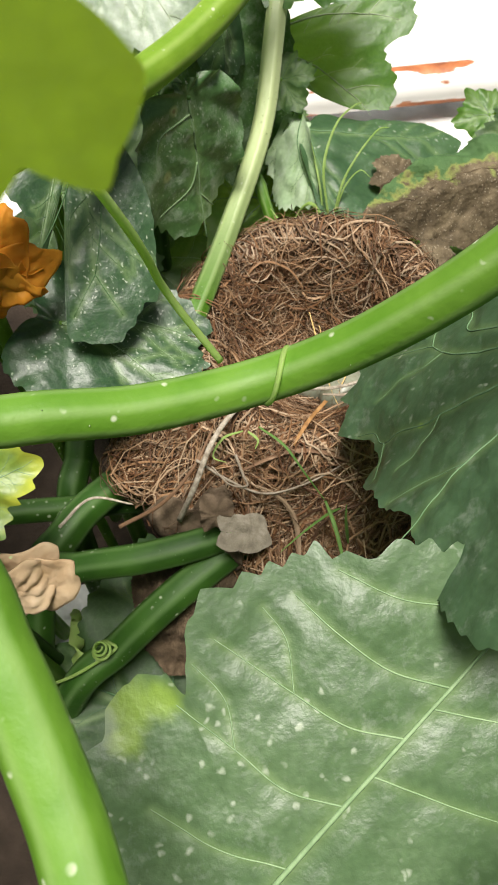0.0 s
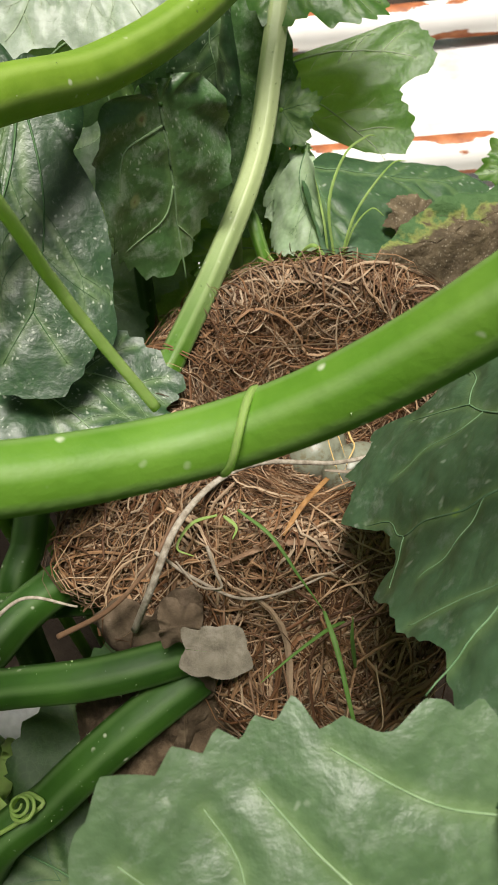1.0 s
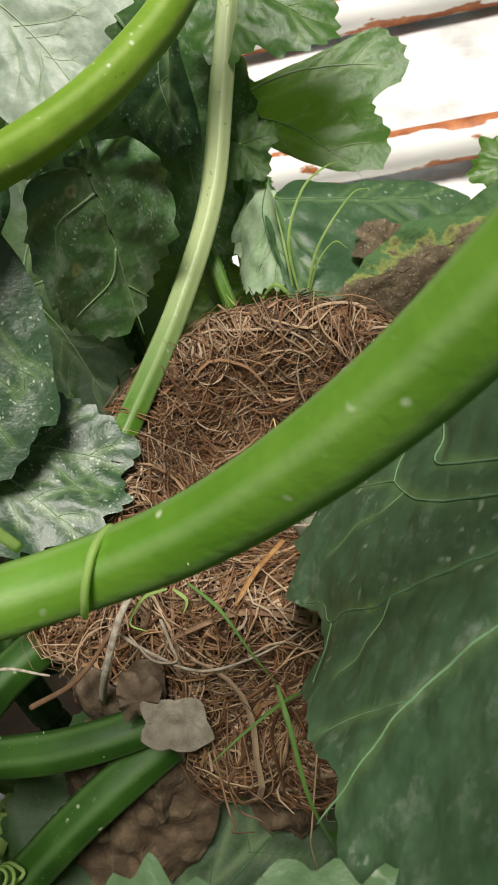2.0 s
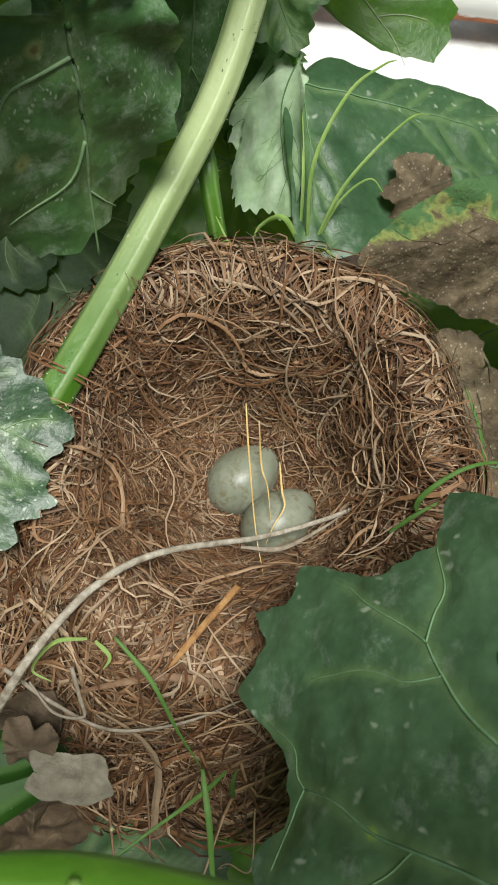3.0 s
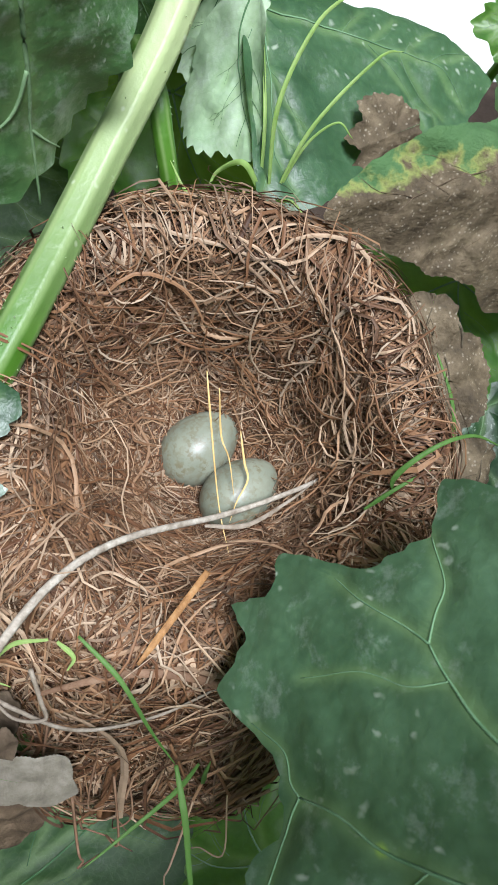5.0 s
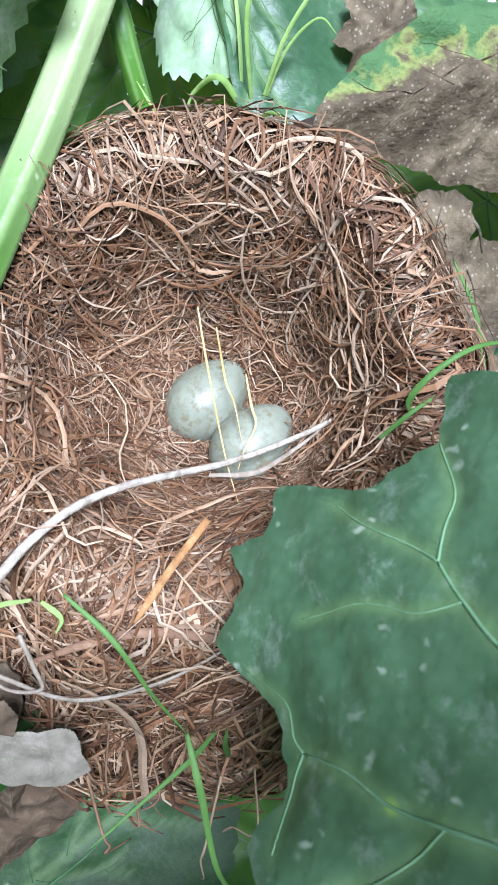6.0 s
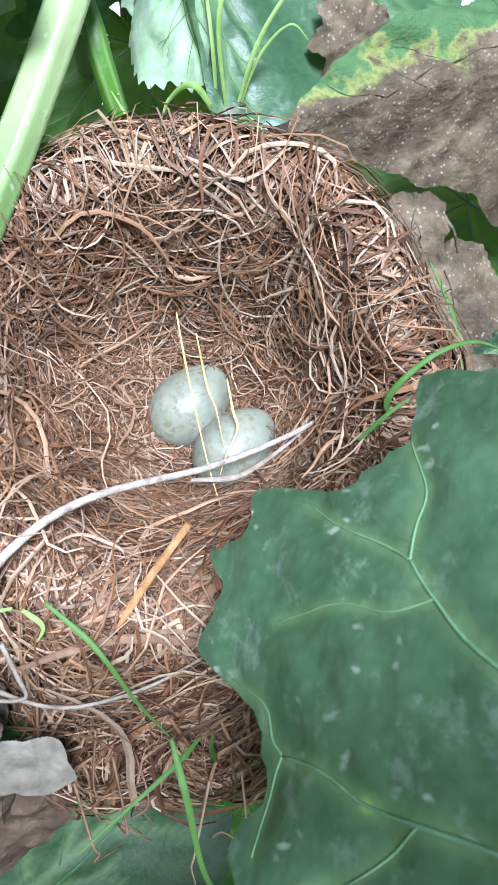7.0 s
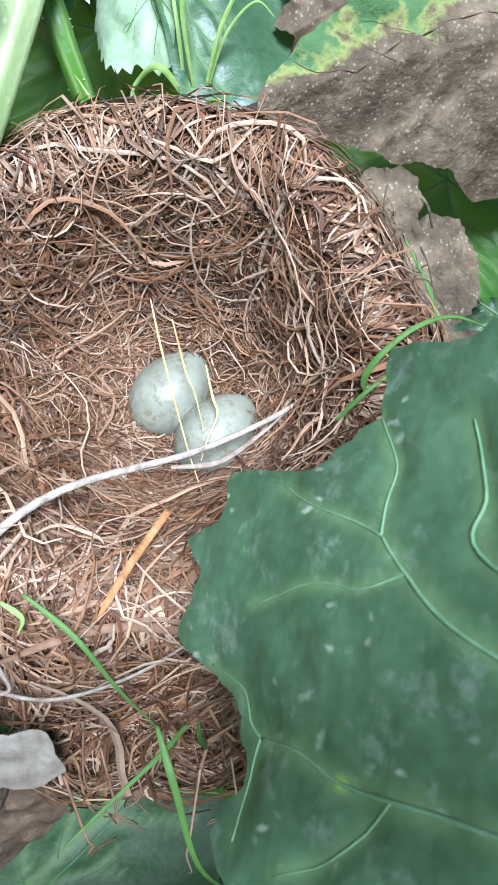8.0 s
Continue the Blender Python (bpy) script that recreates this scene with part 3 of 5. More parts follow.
        line = base + path[:, :1] * a + path[:, 1:2] * b + (hh[:, None] + 0.00005) * n
        tubes.append(tube(line, 0.00036 * w * vein_size * np.linspace(1.0, 0.45, 30), 6))
    for s, e, w in () if lines else segs:
        m = 18 if w == 1.0 else 8
        f = np.linspace(0, 1, m)
        pu, pv = s[0] + (e[0] - s[0]) * f, s[1] + (e[1] - s[1]) * f
        bend = 0.12 * np.linalg.norm(e - s) * np.sin(f * 3.14) * np.sin(seed + 40 * s[0] * 1000)
        pu, pv = pu - bend * (e - s)[1] / np.linalg.norm(e - s), pv + bend * (e - s)[0] / np.linalg.norm(e - s)
        hh, _, _ = lift(pu, pv)
        line = base + pu[:, None] * a + pv[:, None] * b + (hh[:, None] + 0.00015) * n
        tubes.append(tube(line, (0.00055 * (1 - 0.6 * f) if w == 1.0 else 0.00040 * w * (1 - 0.5 * f)) * vein_size * (size / 0.1) ** 0.5, 6))
    return (verts.reshape(-1, 3), faces), attrs, joined(tubes)


def leaf(base, axis, normal, profile, material, label, vein=VEIN_PALE, sag=0.0, cup=0.0, fold=(0.0, 0.0), wave=2.0, pucker=1.0, teeth=(3.2, 8.5), rings=26, steps=320, seed=1, petiole=None, stalk_mat=STALK, thick=0.0045, roll=0.0, name="squash_leaf", group="squash leaves", category="leaf", scale=1.0, vein_size=1.0, lines=(), spots=()):
    profile = [(d, r * scale) for d, r in profile]
    ob = thing(name, base, label, category, group)
    geo, attrs, veins = leaf_shape(base, axis, normal, profile, sag, cup, fold, wave, pucker, teeth, rings, steps, seed, roll, vein_size, lines, spots)
    blade = part("blade", geo, material, ob, attrs=attrs)
    part("venation", veins, vein, blade)
    if petiole:
        stalk(ob, [base, *petiole], [0.0008, thick * 0.8, thick, thick], stalk_mat, 30)
    return ob


# leaf that overhangs the front of the nest
leaf((0.098, 0.1089, 0.3665), (-0.484, 0.266, -0.834), (-0.76, 0.344, 0.551),
     [(-170, 20), (-130, 60), (-100, 75), (-70, 80), (-50, 80), (-37, 92), (-32, 107), (-27, 99), (-19, 104), (-15, 127), (-11, 121), (-8, 131), (-6, 121), (0, 124), (3, 104), (9, 98), (14, 105), (18, 96), (24, 92), (32, 80), (45, 84), (70, 88), (100, 78), (130, 55), (170, 20)],
     LEAF_DEEP, "deep green squash leaf with pale flecks, hanging over the nest", vein=VEIN_MID, vein_size=1.0, steps=700, rings=80, seed=3, spots=[(76, 8.9, 1.3)],
     lines=[(1.3, (0, 0), (30, 3.5), (56, 6.1), (67, 7.7), (76, 8.9), (86, 8.0), (96, 9.2)), (0.7, (96, 9.2), (99, 7.8), (103, 3.5), (113, 2)), (0.7, (96, 9.2), (96.5, 14), (95, 24)),
            (1.3, (0, 0), (30, -6), (61, -13), (74, -19.6), (80, -24.4)), (0.7, (80, -24.4), (81, -30), (82, -36), (88, -44)), (0.7, (80, -24.4), (86, -26), (97, -28), (106, -31)), (0.5, (74, -19.6), (81, -16.2), (91, -15.5), (104, -10)),
            (1.2, (0, 0), (30, -13), (62, -23), (65, -32), (70, -43)), (0.5, (67, 7.7), (74, 17), (84, 24)), (1.2, (0, 0), (25, 14), (50, 30), (70, 52)), (0.6, (50, 30), (66, 32), (82, 36)), (1.2, (0, 0), (12, 30), (22, 66)), (1.1, (0, 0), (20, -35), (36, -62))], teeth=(1.2, 7.0), pucker=0.8, petiole=[(0.125, 0.085, 0.33), (0.15, 0.06, 0.2), (0.16, 0.05, 0.0)])
# broad leaf below the camera's start
leaf((-0.0075, 0.0001, 0.298), (0.759, 0.605, 0.241), (0.0, -0.37, 0.929),
     [(-170, 25), (-120, 60), (-70, 90), (-40, 112), (-15, 122), (-6, 124), (0, 116), (4, 106), (9, 103), (13, 95), (19, 93), (24, 85), (29, 83), (33, 85), (38, 80), (48, 75), (55, 73), (59, 68), (62, 58), (65, 50), (68, 58), (78, 61), (85, 58), (90, 54), (96, 55), (100, 51), (111, 50), (140, 40), (170, 20)],
     LEAF_FRONT, "large grey-green squash leaf with yellowing toothed edge", steps=700, rings=70, seed=5, vein=VEIN_PALE, pucker=0.7, spots=[(10, 54, 8), (16, 50, 6), (4, 50, 5)],
     lines=[(2.2, (0, 0), (28, -0.6), (50, -1.5), (84, -2.7), (112, -4)), (0.8, (28, -0.6), (21, 13), (20, 28), (18, 46)), (0.9, (50, -1.5), (43, 10.5), (39.6, 26), (36, 50)), (0.9, (67, -2), (60, 12), (58, 28), (58, 42)), (0.9, (90, -2.8), (83, 10), (75, 22), (70, 38)),
            (0.8, (38, -1), (44, -16), (52, -34), (60, -50)), (0.8, (60, -1.8), (70, -18), (82, -34), (90, -44)), (0.6, (20, 28), (27, 38), (28, 50)), (0.6, (39.6, 26), (48, 36), (50, 46)), (0.7, (8, 0), (0, 16), (-4, 34))], petiole=[(-0.03, -0.02, 0.25), (-0.05, -0.04, 0.12), (-0.06, -0.05, 0.0)])
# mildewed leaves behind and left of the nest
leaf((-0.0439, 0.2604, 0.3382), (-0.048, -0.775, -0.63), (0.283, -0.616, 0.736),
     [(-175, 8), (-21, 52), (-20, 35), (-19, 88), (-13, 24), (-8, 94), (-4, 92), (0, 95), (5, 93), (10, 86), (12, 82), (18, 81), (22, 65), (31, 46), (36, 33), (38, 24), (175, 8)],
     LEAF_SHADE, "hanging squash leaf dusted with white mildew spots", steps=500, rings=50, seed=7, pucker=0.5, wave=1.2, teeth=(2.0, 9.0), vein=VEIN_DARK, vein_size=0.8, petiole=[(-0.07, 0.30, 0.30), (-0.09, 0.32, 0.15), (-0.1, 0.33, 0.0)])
leaf((-0.0029, 0.2679, 0.3240), (-0.1, 0.1, -1.0), (0.58, -0.8, 0.12),
     [(-175, 7), (-130, 10), (-99, 23), (-84, 26), (-64, 32), (-47, 43), (-31, 54), (-16, 61), (-2, 55), (10, 49), (28, 41), (44, 37), (69, 27), (130, 10), (175, 7)],
     LEAF_STREAK, "big dark drooping squash leaf with mildew and torn brown holes", steps=520, rings=90, seed=9, wave=2.5, vein=VEIN_PALE, pucker=0.8, spots=[(1.8, -8.3, 3.0), (26.5, -17.6, 3.0)],
     lines=[(1.8, (0.0, 0.0), (21.6, -0.8), (42.2, -3.2), (63.0, -5.5)), (1.5, (27.6, -1.5), (37.5, -8.4), (43.1, -24.8)), (1.5, (7.0, -0.7), (9.5, -16.1), (20.4, -22.7)), (1.2, (42.2, -3.2), (52.7, 3.7))], petiole=[(-0.012, 0.290, 0.310), (-0.03, 0.33, 0.2), (-0.04, 0.36, 0.0)], stalk_mat=STALK_DARK)
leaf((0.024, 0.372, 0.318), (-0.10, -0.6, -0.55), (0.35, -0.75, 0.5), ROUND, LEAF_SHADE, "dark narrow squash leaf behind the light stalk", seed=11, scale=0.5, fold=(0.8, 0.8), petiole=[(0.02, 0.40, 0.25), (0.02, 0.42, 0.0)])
leaf((-0.035, 0.335, 0.360), (1.0, 0.1, 0.1), (0.0, -0.66, 0.75), ROUND, LEAF_WHITE, "squash leaf above the dark ones, glare painted whitish", seed=13, scale=0.72, steps=500, rings=44, vein=VEIN_WHITE, vein_size=0.7)
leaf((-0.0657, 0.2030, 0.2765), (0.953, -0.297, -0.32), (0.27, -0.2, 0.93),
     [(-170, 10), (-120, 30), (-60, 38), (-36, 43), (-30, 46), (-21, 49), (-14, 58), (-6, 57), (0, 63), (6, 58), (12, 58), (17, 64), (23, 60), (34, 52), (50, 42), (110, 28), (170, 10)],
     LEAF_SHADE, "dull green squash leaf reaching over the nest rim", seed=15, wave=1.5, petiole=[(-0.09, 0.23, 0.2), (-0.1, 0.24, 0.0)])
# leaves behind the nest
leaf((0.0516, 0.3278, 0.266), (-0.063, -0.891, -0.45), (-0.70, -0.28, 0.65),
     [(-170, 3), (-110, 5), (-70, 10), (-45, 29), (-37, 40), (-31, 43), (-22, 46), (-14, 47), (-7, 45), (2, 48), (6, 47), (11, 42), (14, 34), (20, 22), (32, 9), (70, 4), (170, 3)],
     LEAF_PALE, "squash leaf with toothed edge behind the nest, sunlight painted pale", seed=17, teeth=(2.4, 5), pucker=1.3, wave=1.5, vein=VEIN_DARK, vein_size=0.7, petiole=[(0.05, 0.36, 0.2), (0.05, 0.38, 0.0)])
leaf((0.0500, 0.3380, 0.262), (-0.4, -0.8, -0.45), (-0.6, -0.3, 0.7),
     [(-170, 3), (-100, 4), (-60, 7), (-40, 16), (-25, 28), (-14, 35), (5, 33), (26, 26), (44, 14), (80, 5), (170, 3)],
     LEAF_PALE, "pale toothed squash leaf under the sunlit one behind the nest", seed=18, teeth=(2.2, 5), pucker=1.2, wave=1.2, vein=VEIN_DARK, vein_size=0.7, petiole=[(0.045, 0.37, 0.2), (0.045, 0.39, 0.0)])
leaf((0.0440, 0.3450, 0.2760), (0.35, -0.75, -0.3), (-0.3, -0.45, 0.8), ROUND, LEAF_DARKENED, "small dark green toothed squash leaf behind the nest", seed=22, scale=0.21, teeth=(2.0, 5.0), pucker=1.0, wave=1.0, vein=VEIN_DARK, vein_size=0.6, petiole=[(0.035, 0.37, 0.2), (0.035, 0.39, 0.0)])
leaf((0.0554, 0.3291, 0.2575), (0.947, 0.125, -0.296), (0.27, 0.187, 0.944),
     [(-170, 3), (-130, 8), (-100, 34), (-94, 56), (-87, 58), (-73, 57), (-60, 58), (-48, 62), (-33, 68), (-15, 80), (-6, 90), (-1, 95), (6, 80), (12, 68), (17, 57), (21, 43), (44, 22), (75, 6), (120, 3), (170, 3)],
     LEAF_BROAD, "broad dull green squash leaf folded over behind the nest", fold=(0.0, 0.35), seed=19, pucker=1.3, vein=VEIN_MID, vein_size=0.6, teeth=(1.0, 7.0), rings=60, steps=500, petiole=[(0.05, 0.37, 0.2), (0.06, 0.39, 0.0)])
leaf((0.0334, 0.4029, 0.2572), (1.0, 0.021, 0.016), (0.0, -0.6, 0.8),
     [(-170, 5), (-90, 10), (-44, 26), (-37, 62), (-29, 84), (-17, 82), (-10, 73), (-5, 76), (-2, 90), (8, 93), (17, 86), (19, 54), (27, 24), (60, 14), (171, 5)],
     LEAF_FRESH, "backlit fresh green squash leaf with pointed lobes", seed=21, scale=1.06, vein=VEIN_WHITE, vein_size=1.2, petiole=[(0.02, 0.42, 0.2), (0.02, 0.44, 0.0)])
leaf((0.165, 0.284, 0.256), (-0.086, -0.011, -0.031), (0.02, -0.1, 1.0),
     [(-170, 8), (-90, 22), (-60, 30), (-30, 44), (-20, 54), (-12, 70), (-6, 82), (0, 93), (3, 93), (6, 76), (12, 64), (20, 52), (29, 42), (50, 34), (76, 31), (110, 24), (170, 10)],
     LEAF_DEADHALF, "half dead squash leaf, green edge and speckled brown patch", seed=23, fold=(1.5, 0.1), wave=3.5, vein=DEAD, vein_size=0.6, pucker=3.4, teeth=(0.9, 2.6), steps=500, rings=50, category="dead leaf", petiole=[(0.19, 0.31, 0.2), (0.2, 0.32, 0.0)])
leaf((0.052, 0.384, 0.328), (0.8, 0.15, 0.25), (0.1, -0.5, 0.85), ROUND, LEAF_FRESH, "fresh green squash leaf on the light stalk", seed=25, scale=0.6)

# stalks that cross the view
front = thing("squash_stalk", (-0.09, 0.09, 0.0), "thick bright green squash stalk arching before the nest", "stalk", "squash stalks")
stalk(front, [(-0.10, 0.085, 0.0), (-0.098, 0.09, 0.25), (-0.084, 0.099, 0.36), (-0.0534, 0.1053, 0.3575), (-0.0243, 0.1112, 0.3467), (0.0057, 0.1191, 0.3407), (0.0321, 0.1186, 0.3527), (0.058, 0.1169, 0.3761), (0.0809, 0.1192, 0.4019), (0.13, 0.13, 0.46)], [0.0065, 0.0065], STALK, 120, 40, 1, "stalk")
up = thing("squash_stalk", (-0.03, 0.18, 0.0), "green ribbed squash leaf stalk rising behind the nest, lit top painted pale", "stalk", "squash stalks")
stalk(up, [(-0.07, 0.185, 0.0), (-0.066, 0.190, 0.16), (-0.045, 0.194, 0.208), (-0.0250, 0.2030, 0.2400), (-0.0129, 0.2161, 0.2540), (0.0093, 0.2652, 0.2604), (0.0293, 0.305, 0.2788), (0.041, 0.3444, 0.3023), (0.0519, 0.3837, 0.3267)], [0.0052, 0.005, 0.0046], STALK_LIGHT, 100, 300, 2, "stalk", 0.07)
over = thing("squash_stalk", (-0.1, 0.15, 0.0), "light green squash leaf stalk arching above the dark leaves", "stalk", "squash stalks")
stalk(over, [(-0.13, 0.12, 0.0), (-0.125, 0.14, 0.3), (-0.09, 0.175, 0.355), (-0.0469, 0.2166, 0.3550), (-0.0188, 0.2564, 0.3420), (0.0126, 0.2950, 0.3410), (0.0391, 0.3310, 0.3530), (0.06, 0.36, 0.40)], [0.0068, 0.0068], STALK_LIME, 110, 240, 3, "stalk")
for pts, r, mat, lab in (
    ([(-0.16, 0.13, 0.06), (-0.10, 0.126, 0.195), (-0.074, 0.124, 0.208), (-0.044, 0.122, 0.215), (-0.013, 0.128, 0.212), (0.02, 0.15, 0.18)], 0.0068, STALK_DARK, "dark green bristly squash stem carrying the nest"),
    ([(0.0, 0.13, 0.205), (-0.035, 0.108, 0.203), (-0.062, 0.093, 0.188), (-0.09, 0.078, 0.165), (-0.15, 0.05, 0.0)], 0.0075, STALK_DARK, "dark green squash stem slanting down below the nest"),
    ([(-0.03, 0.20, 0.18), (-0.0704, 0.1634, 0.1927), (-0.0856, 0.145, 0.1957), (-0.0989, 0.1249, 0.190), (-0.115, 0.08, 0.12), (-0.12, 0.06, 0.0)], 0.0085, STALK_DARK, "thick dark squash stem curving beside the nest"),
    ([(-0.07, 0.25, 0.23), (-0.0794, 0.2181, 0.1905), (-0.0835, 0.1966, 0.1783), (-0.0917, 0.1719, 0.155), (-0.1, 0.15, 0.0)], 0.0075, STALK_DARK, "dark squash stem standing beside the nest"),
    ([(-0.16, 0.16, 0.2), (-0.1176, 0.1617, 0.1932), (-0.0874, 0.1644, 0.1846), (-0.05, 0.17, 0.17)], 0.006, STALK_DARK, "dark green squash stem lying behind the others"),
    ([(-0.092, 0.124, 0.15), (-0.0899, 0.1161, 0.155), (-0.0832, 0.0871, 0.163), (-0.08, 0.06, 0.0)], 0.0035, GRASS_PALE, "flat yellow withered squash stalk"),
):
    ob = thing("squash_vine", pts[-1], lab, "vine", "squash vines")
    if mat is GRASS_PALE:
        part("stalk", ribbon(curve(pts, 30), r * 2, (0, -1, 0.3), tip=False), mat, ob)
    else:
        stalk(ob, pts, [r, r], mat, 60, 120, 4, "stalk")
near_stalk = thing("squash_stalk", (-0.06, 0.08, 0.0), "green squash leaf stalk close to the path of view", "stalk", "squash stalks")
stalk(near_stalk, [(-0.15, 0.10, 0.0), (-0.14, 0.10, 0.26), (-0.085, 0.085, 0.375), (-0.0520, 0.060, 0.3885), (-0.0428, 0.0419, 0.3853), (-0.0375, 0.0282, 0.3807), (-0.0311, 0.0094, 0.3779), (-0.02, -0.03, 0.385), (-0.01, -0.08, 0.42)], [0.0062, 0.0060], STALK, 90, 20, 6, "stalk")


# ---- the nest ----
NEST = np.array((0.0415, 0.2025, 0.2520))
PROFILE = curve(np.array([(0, -54), (10, -52), (19, -46), (28, -36.5), (35, -26.5), (41, -16.5), (46, -8.5), (50, -3), (54, 0), (59, -3), (63, -14), (65, -34), (62, -56), (50, -72), (20, -78)]) / 1000, 160)
STEP = np.r_[0, np.cumsum(np.hypot(*np.diff(PROFILE, axis=0).T))]
CREST = STEP[np.argmax(PROFILE[:, 1])]
LENGTH = STEP[-1]
NEST_TURN = np.array(Euler((radians(7), radians(-3), 0)).to_matrix())


def nest_point(theta, s):
    """A point of the nest's skin: theta round it, s metres along its section from the middle of the cup."""
    r, z = np.interp(s, STEP, PROFILE[:, 0]), np.interp(s, STEP, PROFILE[:, 1])
    skirt = 1 + 2.0 * np.exp(-(((theta + 1.75 + np.pi) % (2 * np.pi) - np.pi) / 0.75) ** 2) + 3.2 * np.exp(-(((theta + 2.75 + np.pi) % (2 * np.pi) - np.pi) / 0.55) ** 2)
    w = np.clip((-z - 0.003) / 0.03, 0, 1) * (s > CREST)
    lump = 0.0020 * np.sin(3 * theta + 1.3) + 0.0008 * np.sin(7 * theta + 30 * s) + 0.0003 * np.sin(13 * theta - 40 * s)
    r = np.where(s > CREST, 0.054 + (r - 0.054) * (1 + (skirt - 1) * w), r) + lump * np.clip(s / 0.06, 0, 1)
    clump = 0.0042 * np.sin(11 * theta + 60 * s) * np.sin(5 * theta - 95 * s + 1) + 0.0018 * np.sin(23 * theta + 150 * s + 2)
    r = r + clump * np.clip((s - CREST - 0.022) / 0.02, 0, 1)
    turn = (theta + np.pi) % (2 * np.pi) - np.pi
    swell = np.exp(-((turn - 1.1) / 0.5) ** 2)
    r = r - 0.0105 * np.exp(-((turn - 0.2) / 0.6) ** 2) * np.clip((s - 0.01) / 0.07, 0, 1)
    r = r + 0.026 * np.exp(-((turn + 1.62) / 0.42) ** 2) * np.clip((-z - 0.028) / 0.025, 0, 1) * (s > CREST)
    r = r + 0.0025 * swell * np.clip((s - 0.035) / 0.04, 0, 1)
    z = z - 0.0015 * swell * np.clip((s - 0.035) / 0.04, 0, 1)
    z = z + 0.0025 * np.sin(2 * theta + 0.5) * np.clip(s / 0.05, 0, 1) + 0.0004 * np.sin(9 * theta + 2)
    oval = np.clip((0.062 - r) / 0.02, 0, 1)
    p = np.stack([r * np.cos(theta) * (1.03 + 0.07 * oval), r * np.sin(theta) * (1.0 - 0.06 * oval), z], -1)
    return NEST + p @ NEST_TURN.T


def nest_frame(theta, s):
    e = 1e-4
    p = nest_point(theta, s)
    dt = unit(nest_point(theta + e, s) - p)
    ds = unit(nest_point(theta, np.minimum(s + e, LENGTH)) - nest_point(theta, s - e))
    return p, unit(np.cross(ds, dt)), dt, ds


def strands(count, s_range, length, width, tangential, lift, curl, seed, flat=0.5, theta_range=(0, 2 * np.pi), K=12, spread=0.32):
    """Many curved fibres lying on the nest's skin, as one mesh."""
    rng = np.random.default_rng(seed)
    th0 = rng.uniform(*theta_range, count)
    s0 = rng.uniform(*s_range, count)
    ln = np.clip(rng.lognormal(np.log(length), 0.45, count), length * 0.35, length * 2.6)
    al = np.where(rng.random(count) < tangential, rng.normal(0, spread, count), rng.uniform(-1.5, 1.5, count)) + np.pi * (rng.random(count) < 0.5)
    kap = rng.normal(0, curl, count)
    kap2, kap3, turn3 = rng.normal(0, 0.8 + curl * 0.006, count), rng.normal(0, 0.20, count), rng.uniform(0, 6.283, count)
    up0, tilt, bow = rng.uniform(0, lift, count), rng.normal(0, 0.09, count), rng.normal(0, 0.10, count)
    th, s = th0.copy(), s0.copy()
    step = ln / (K - 1)
    pts = np.zeros((count, K, 3))
    nrm = np.zeros((count, K, 3))
    for k in range(K):
        s = np.clip(s, 0.004, LENGTH - 0.002)
        p, n, dt, ds = nest_frame(th, s)
        f = k / (K - 1) - 0.5
        h = np.maximum(up0 - 0.35 * lift * (s0 > CREST + 0.03) + tilt * f * ln + bow * ln * (0.25 - f * f), -0.0006 - 0.35 * lift * (s0 > CREST + 0.03))
        pts[:, k], nrm[:, k] = p + n * h[:, None], n
        a = al + kap * f * ln + kap2 * np.sin(f * 5) + kap3 * np.sin(f * 12 + turn3)
        radius = np.maximum(np.hypot(p[:, 0] - NEST[0], p[:, 1] - NEST[1]), 0.012)
        th = th + step * np.cos(a) / radius
        s = s + step * np.sin(a)
    t = unit(np.gradient(pts, axis=1))
    roll = rng.uniform(-0.8, 0.8, count)[:, None, None] + rng.normal(0, 0.8, count)[:, None, None] * np.linspace(-0.5, 0.5, K)[None, :, None]
    b = unit(np.cross(nrm, t))
    side = b * np.cos(roll) + nrm * np.sin(roll)
    top = np.cross(t, side)
    w = np.clip(rng.lognormal(np.log(width), 0.45, count), width * 0.4, width * 2.0)[:, None, None] * 0.5
    taper = (1 - 0.65 * np.abs(np.linspace(-1, 1, K)) ** 3)[None, :, None]
    hgt = w * rng.uniform(flat * 0.4, flat * 1.3, count)[:, None, None]
    ring = np.stack([pts - side * w * taper, pts + side * w * taper, pts + top * hgt * taper], 2)
    verts = ring.reshape(-1, 3)
    base = (np.arange(count)[:, None] * K + np.arange(K - 1)[None, :]).ravel() * 3
    faces = np.concatenate([np.stack([base + i, base + (i + 1) % 3, base + 3 + (i + 1) % 3, base + 3 + i], 1) for i in range(3)])
    return verts, faces


nest = thing("bird_nest", tuple(NEST + np.array((0, 0, -0.08))), "deep round bird nest woven from brown dry grass and rootlets", "nest")
TH, SS = np.meshgrid(np.linspace(0, 2 * np.pi, 160), np.linspace(0.0, LENGTH, 90))
core = nest_point(TH, SS)
_, core_n, _, _ = nest_frame(TH, np.clip(SS, 0.002, LENGTH - 0.001))
# added shell, sunk below the strands so gaps read as shade
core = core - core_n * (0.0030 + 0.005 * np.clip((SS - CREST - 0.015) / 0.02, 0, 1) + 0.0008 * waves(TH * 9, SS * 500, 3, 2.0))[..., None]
ci, cj = np.meshgrid(np.arange(89), np.arange(159), indexing="ij")
cq = (ci * 160 + cj).ravel()
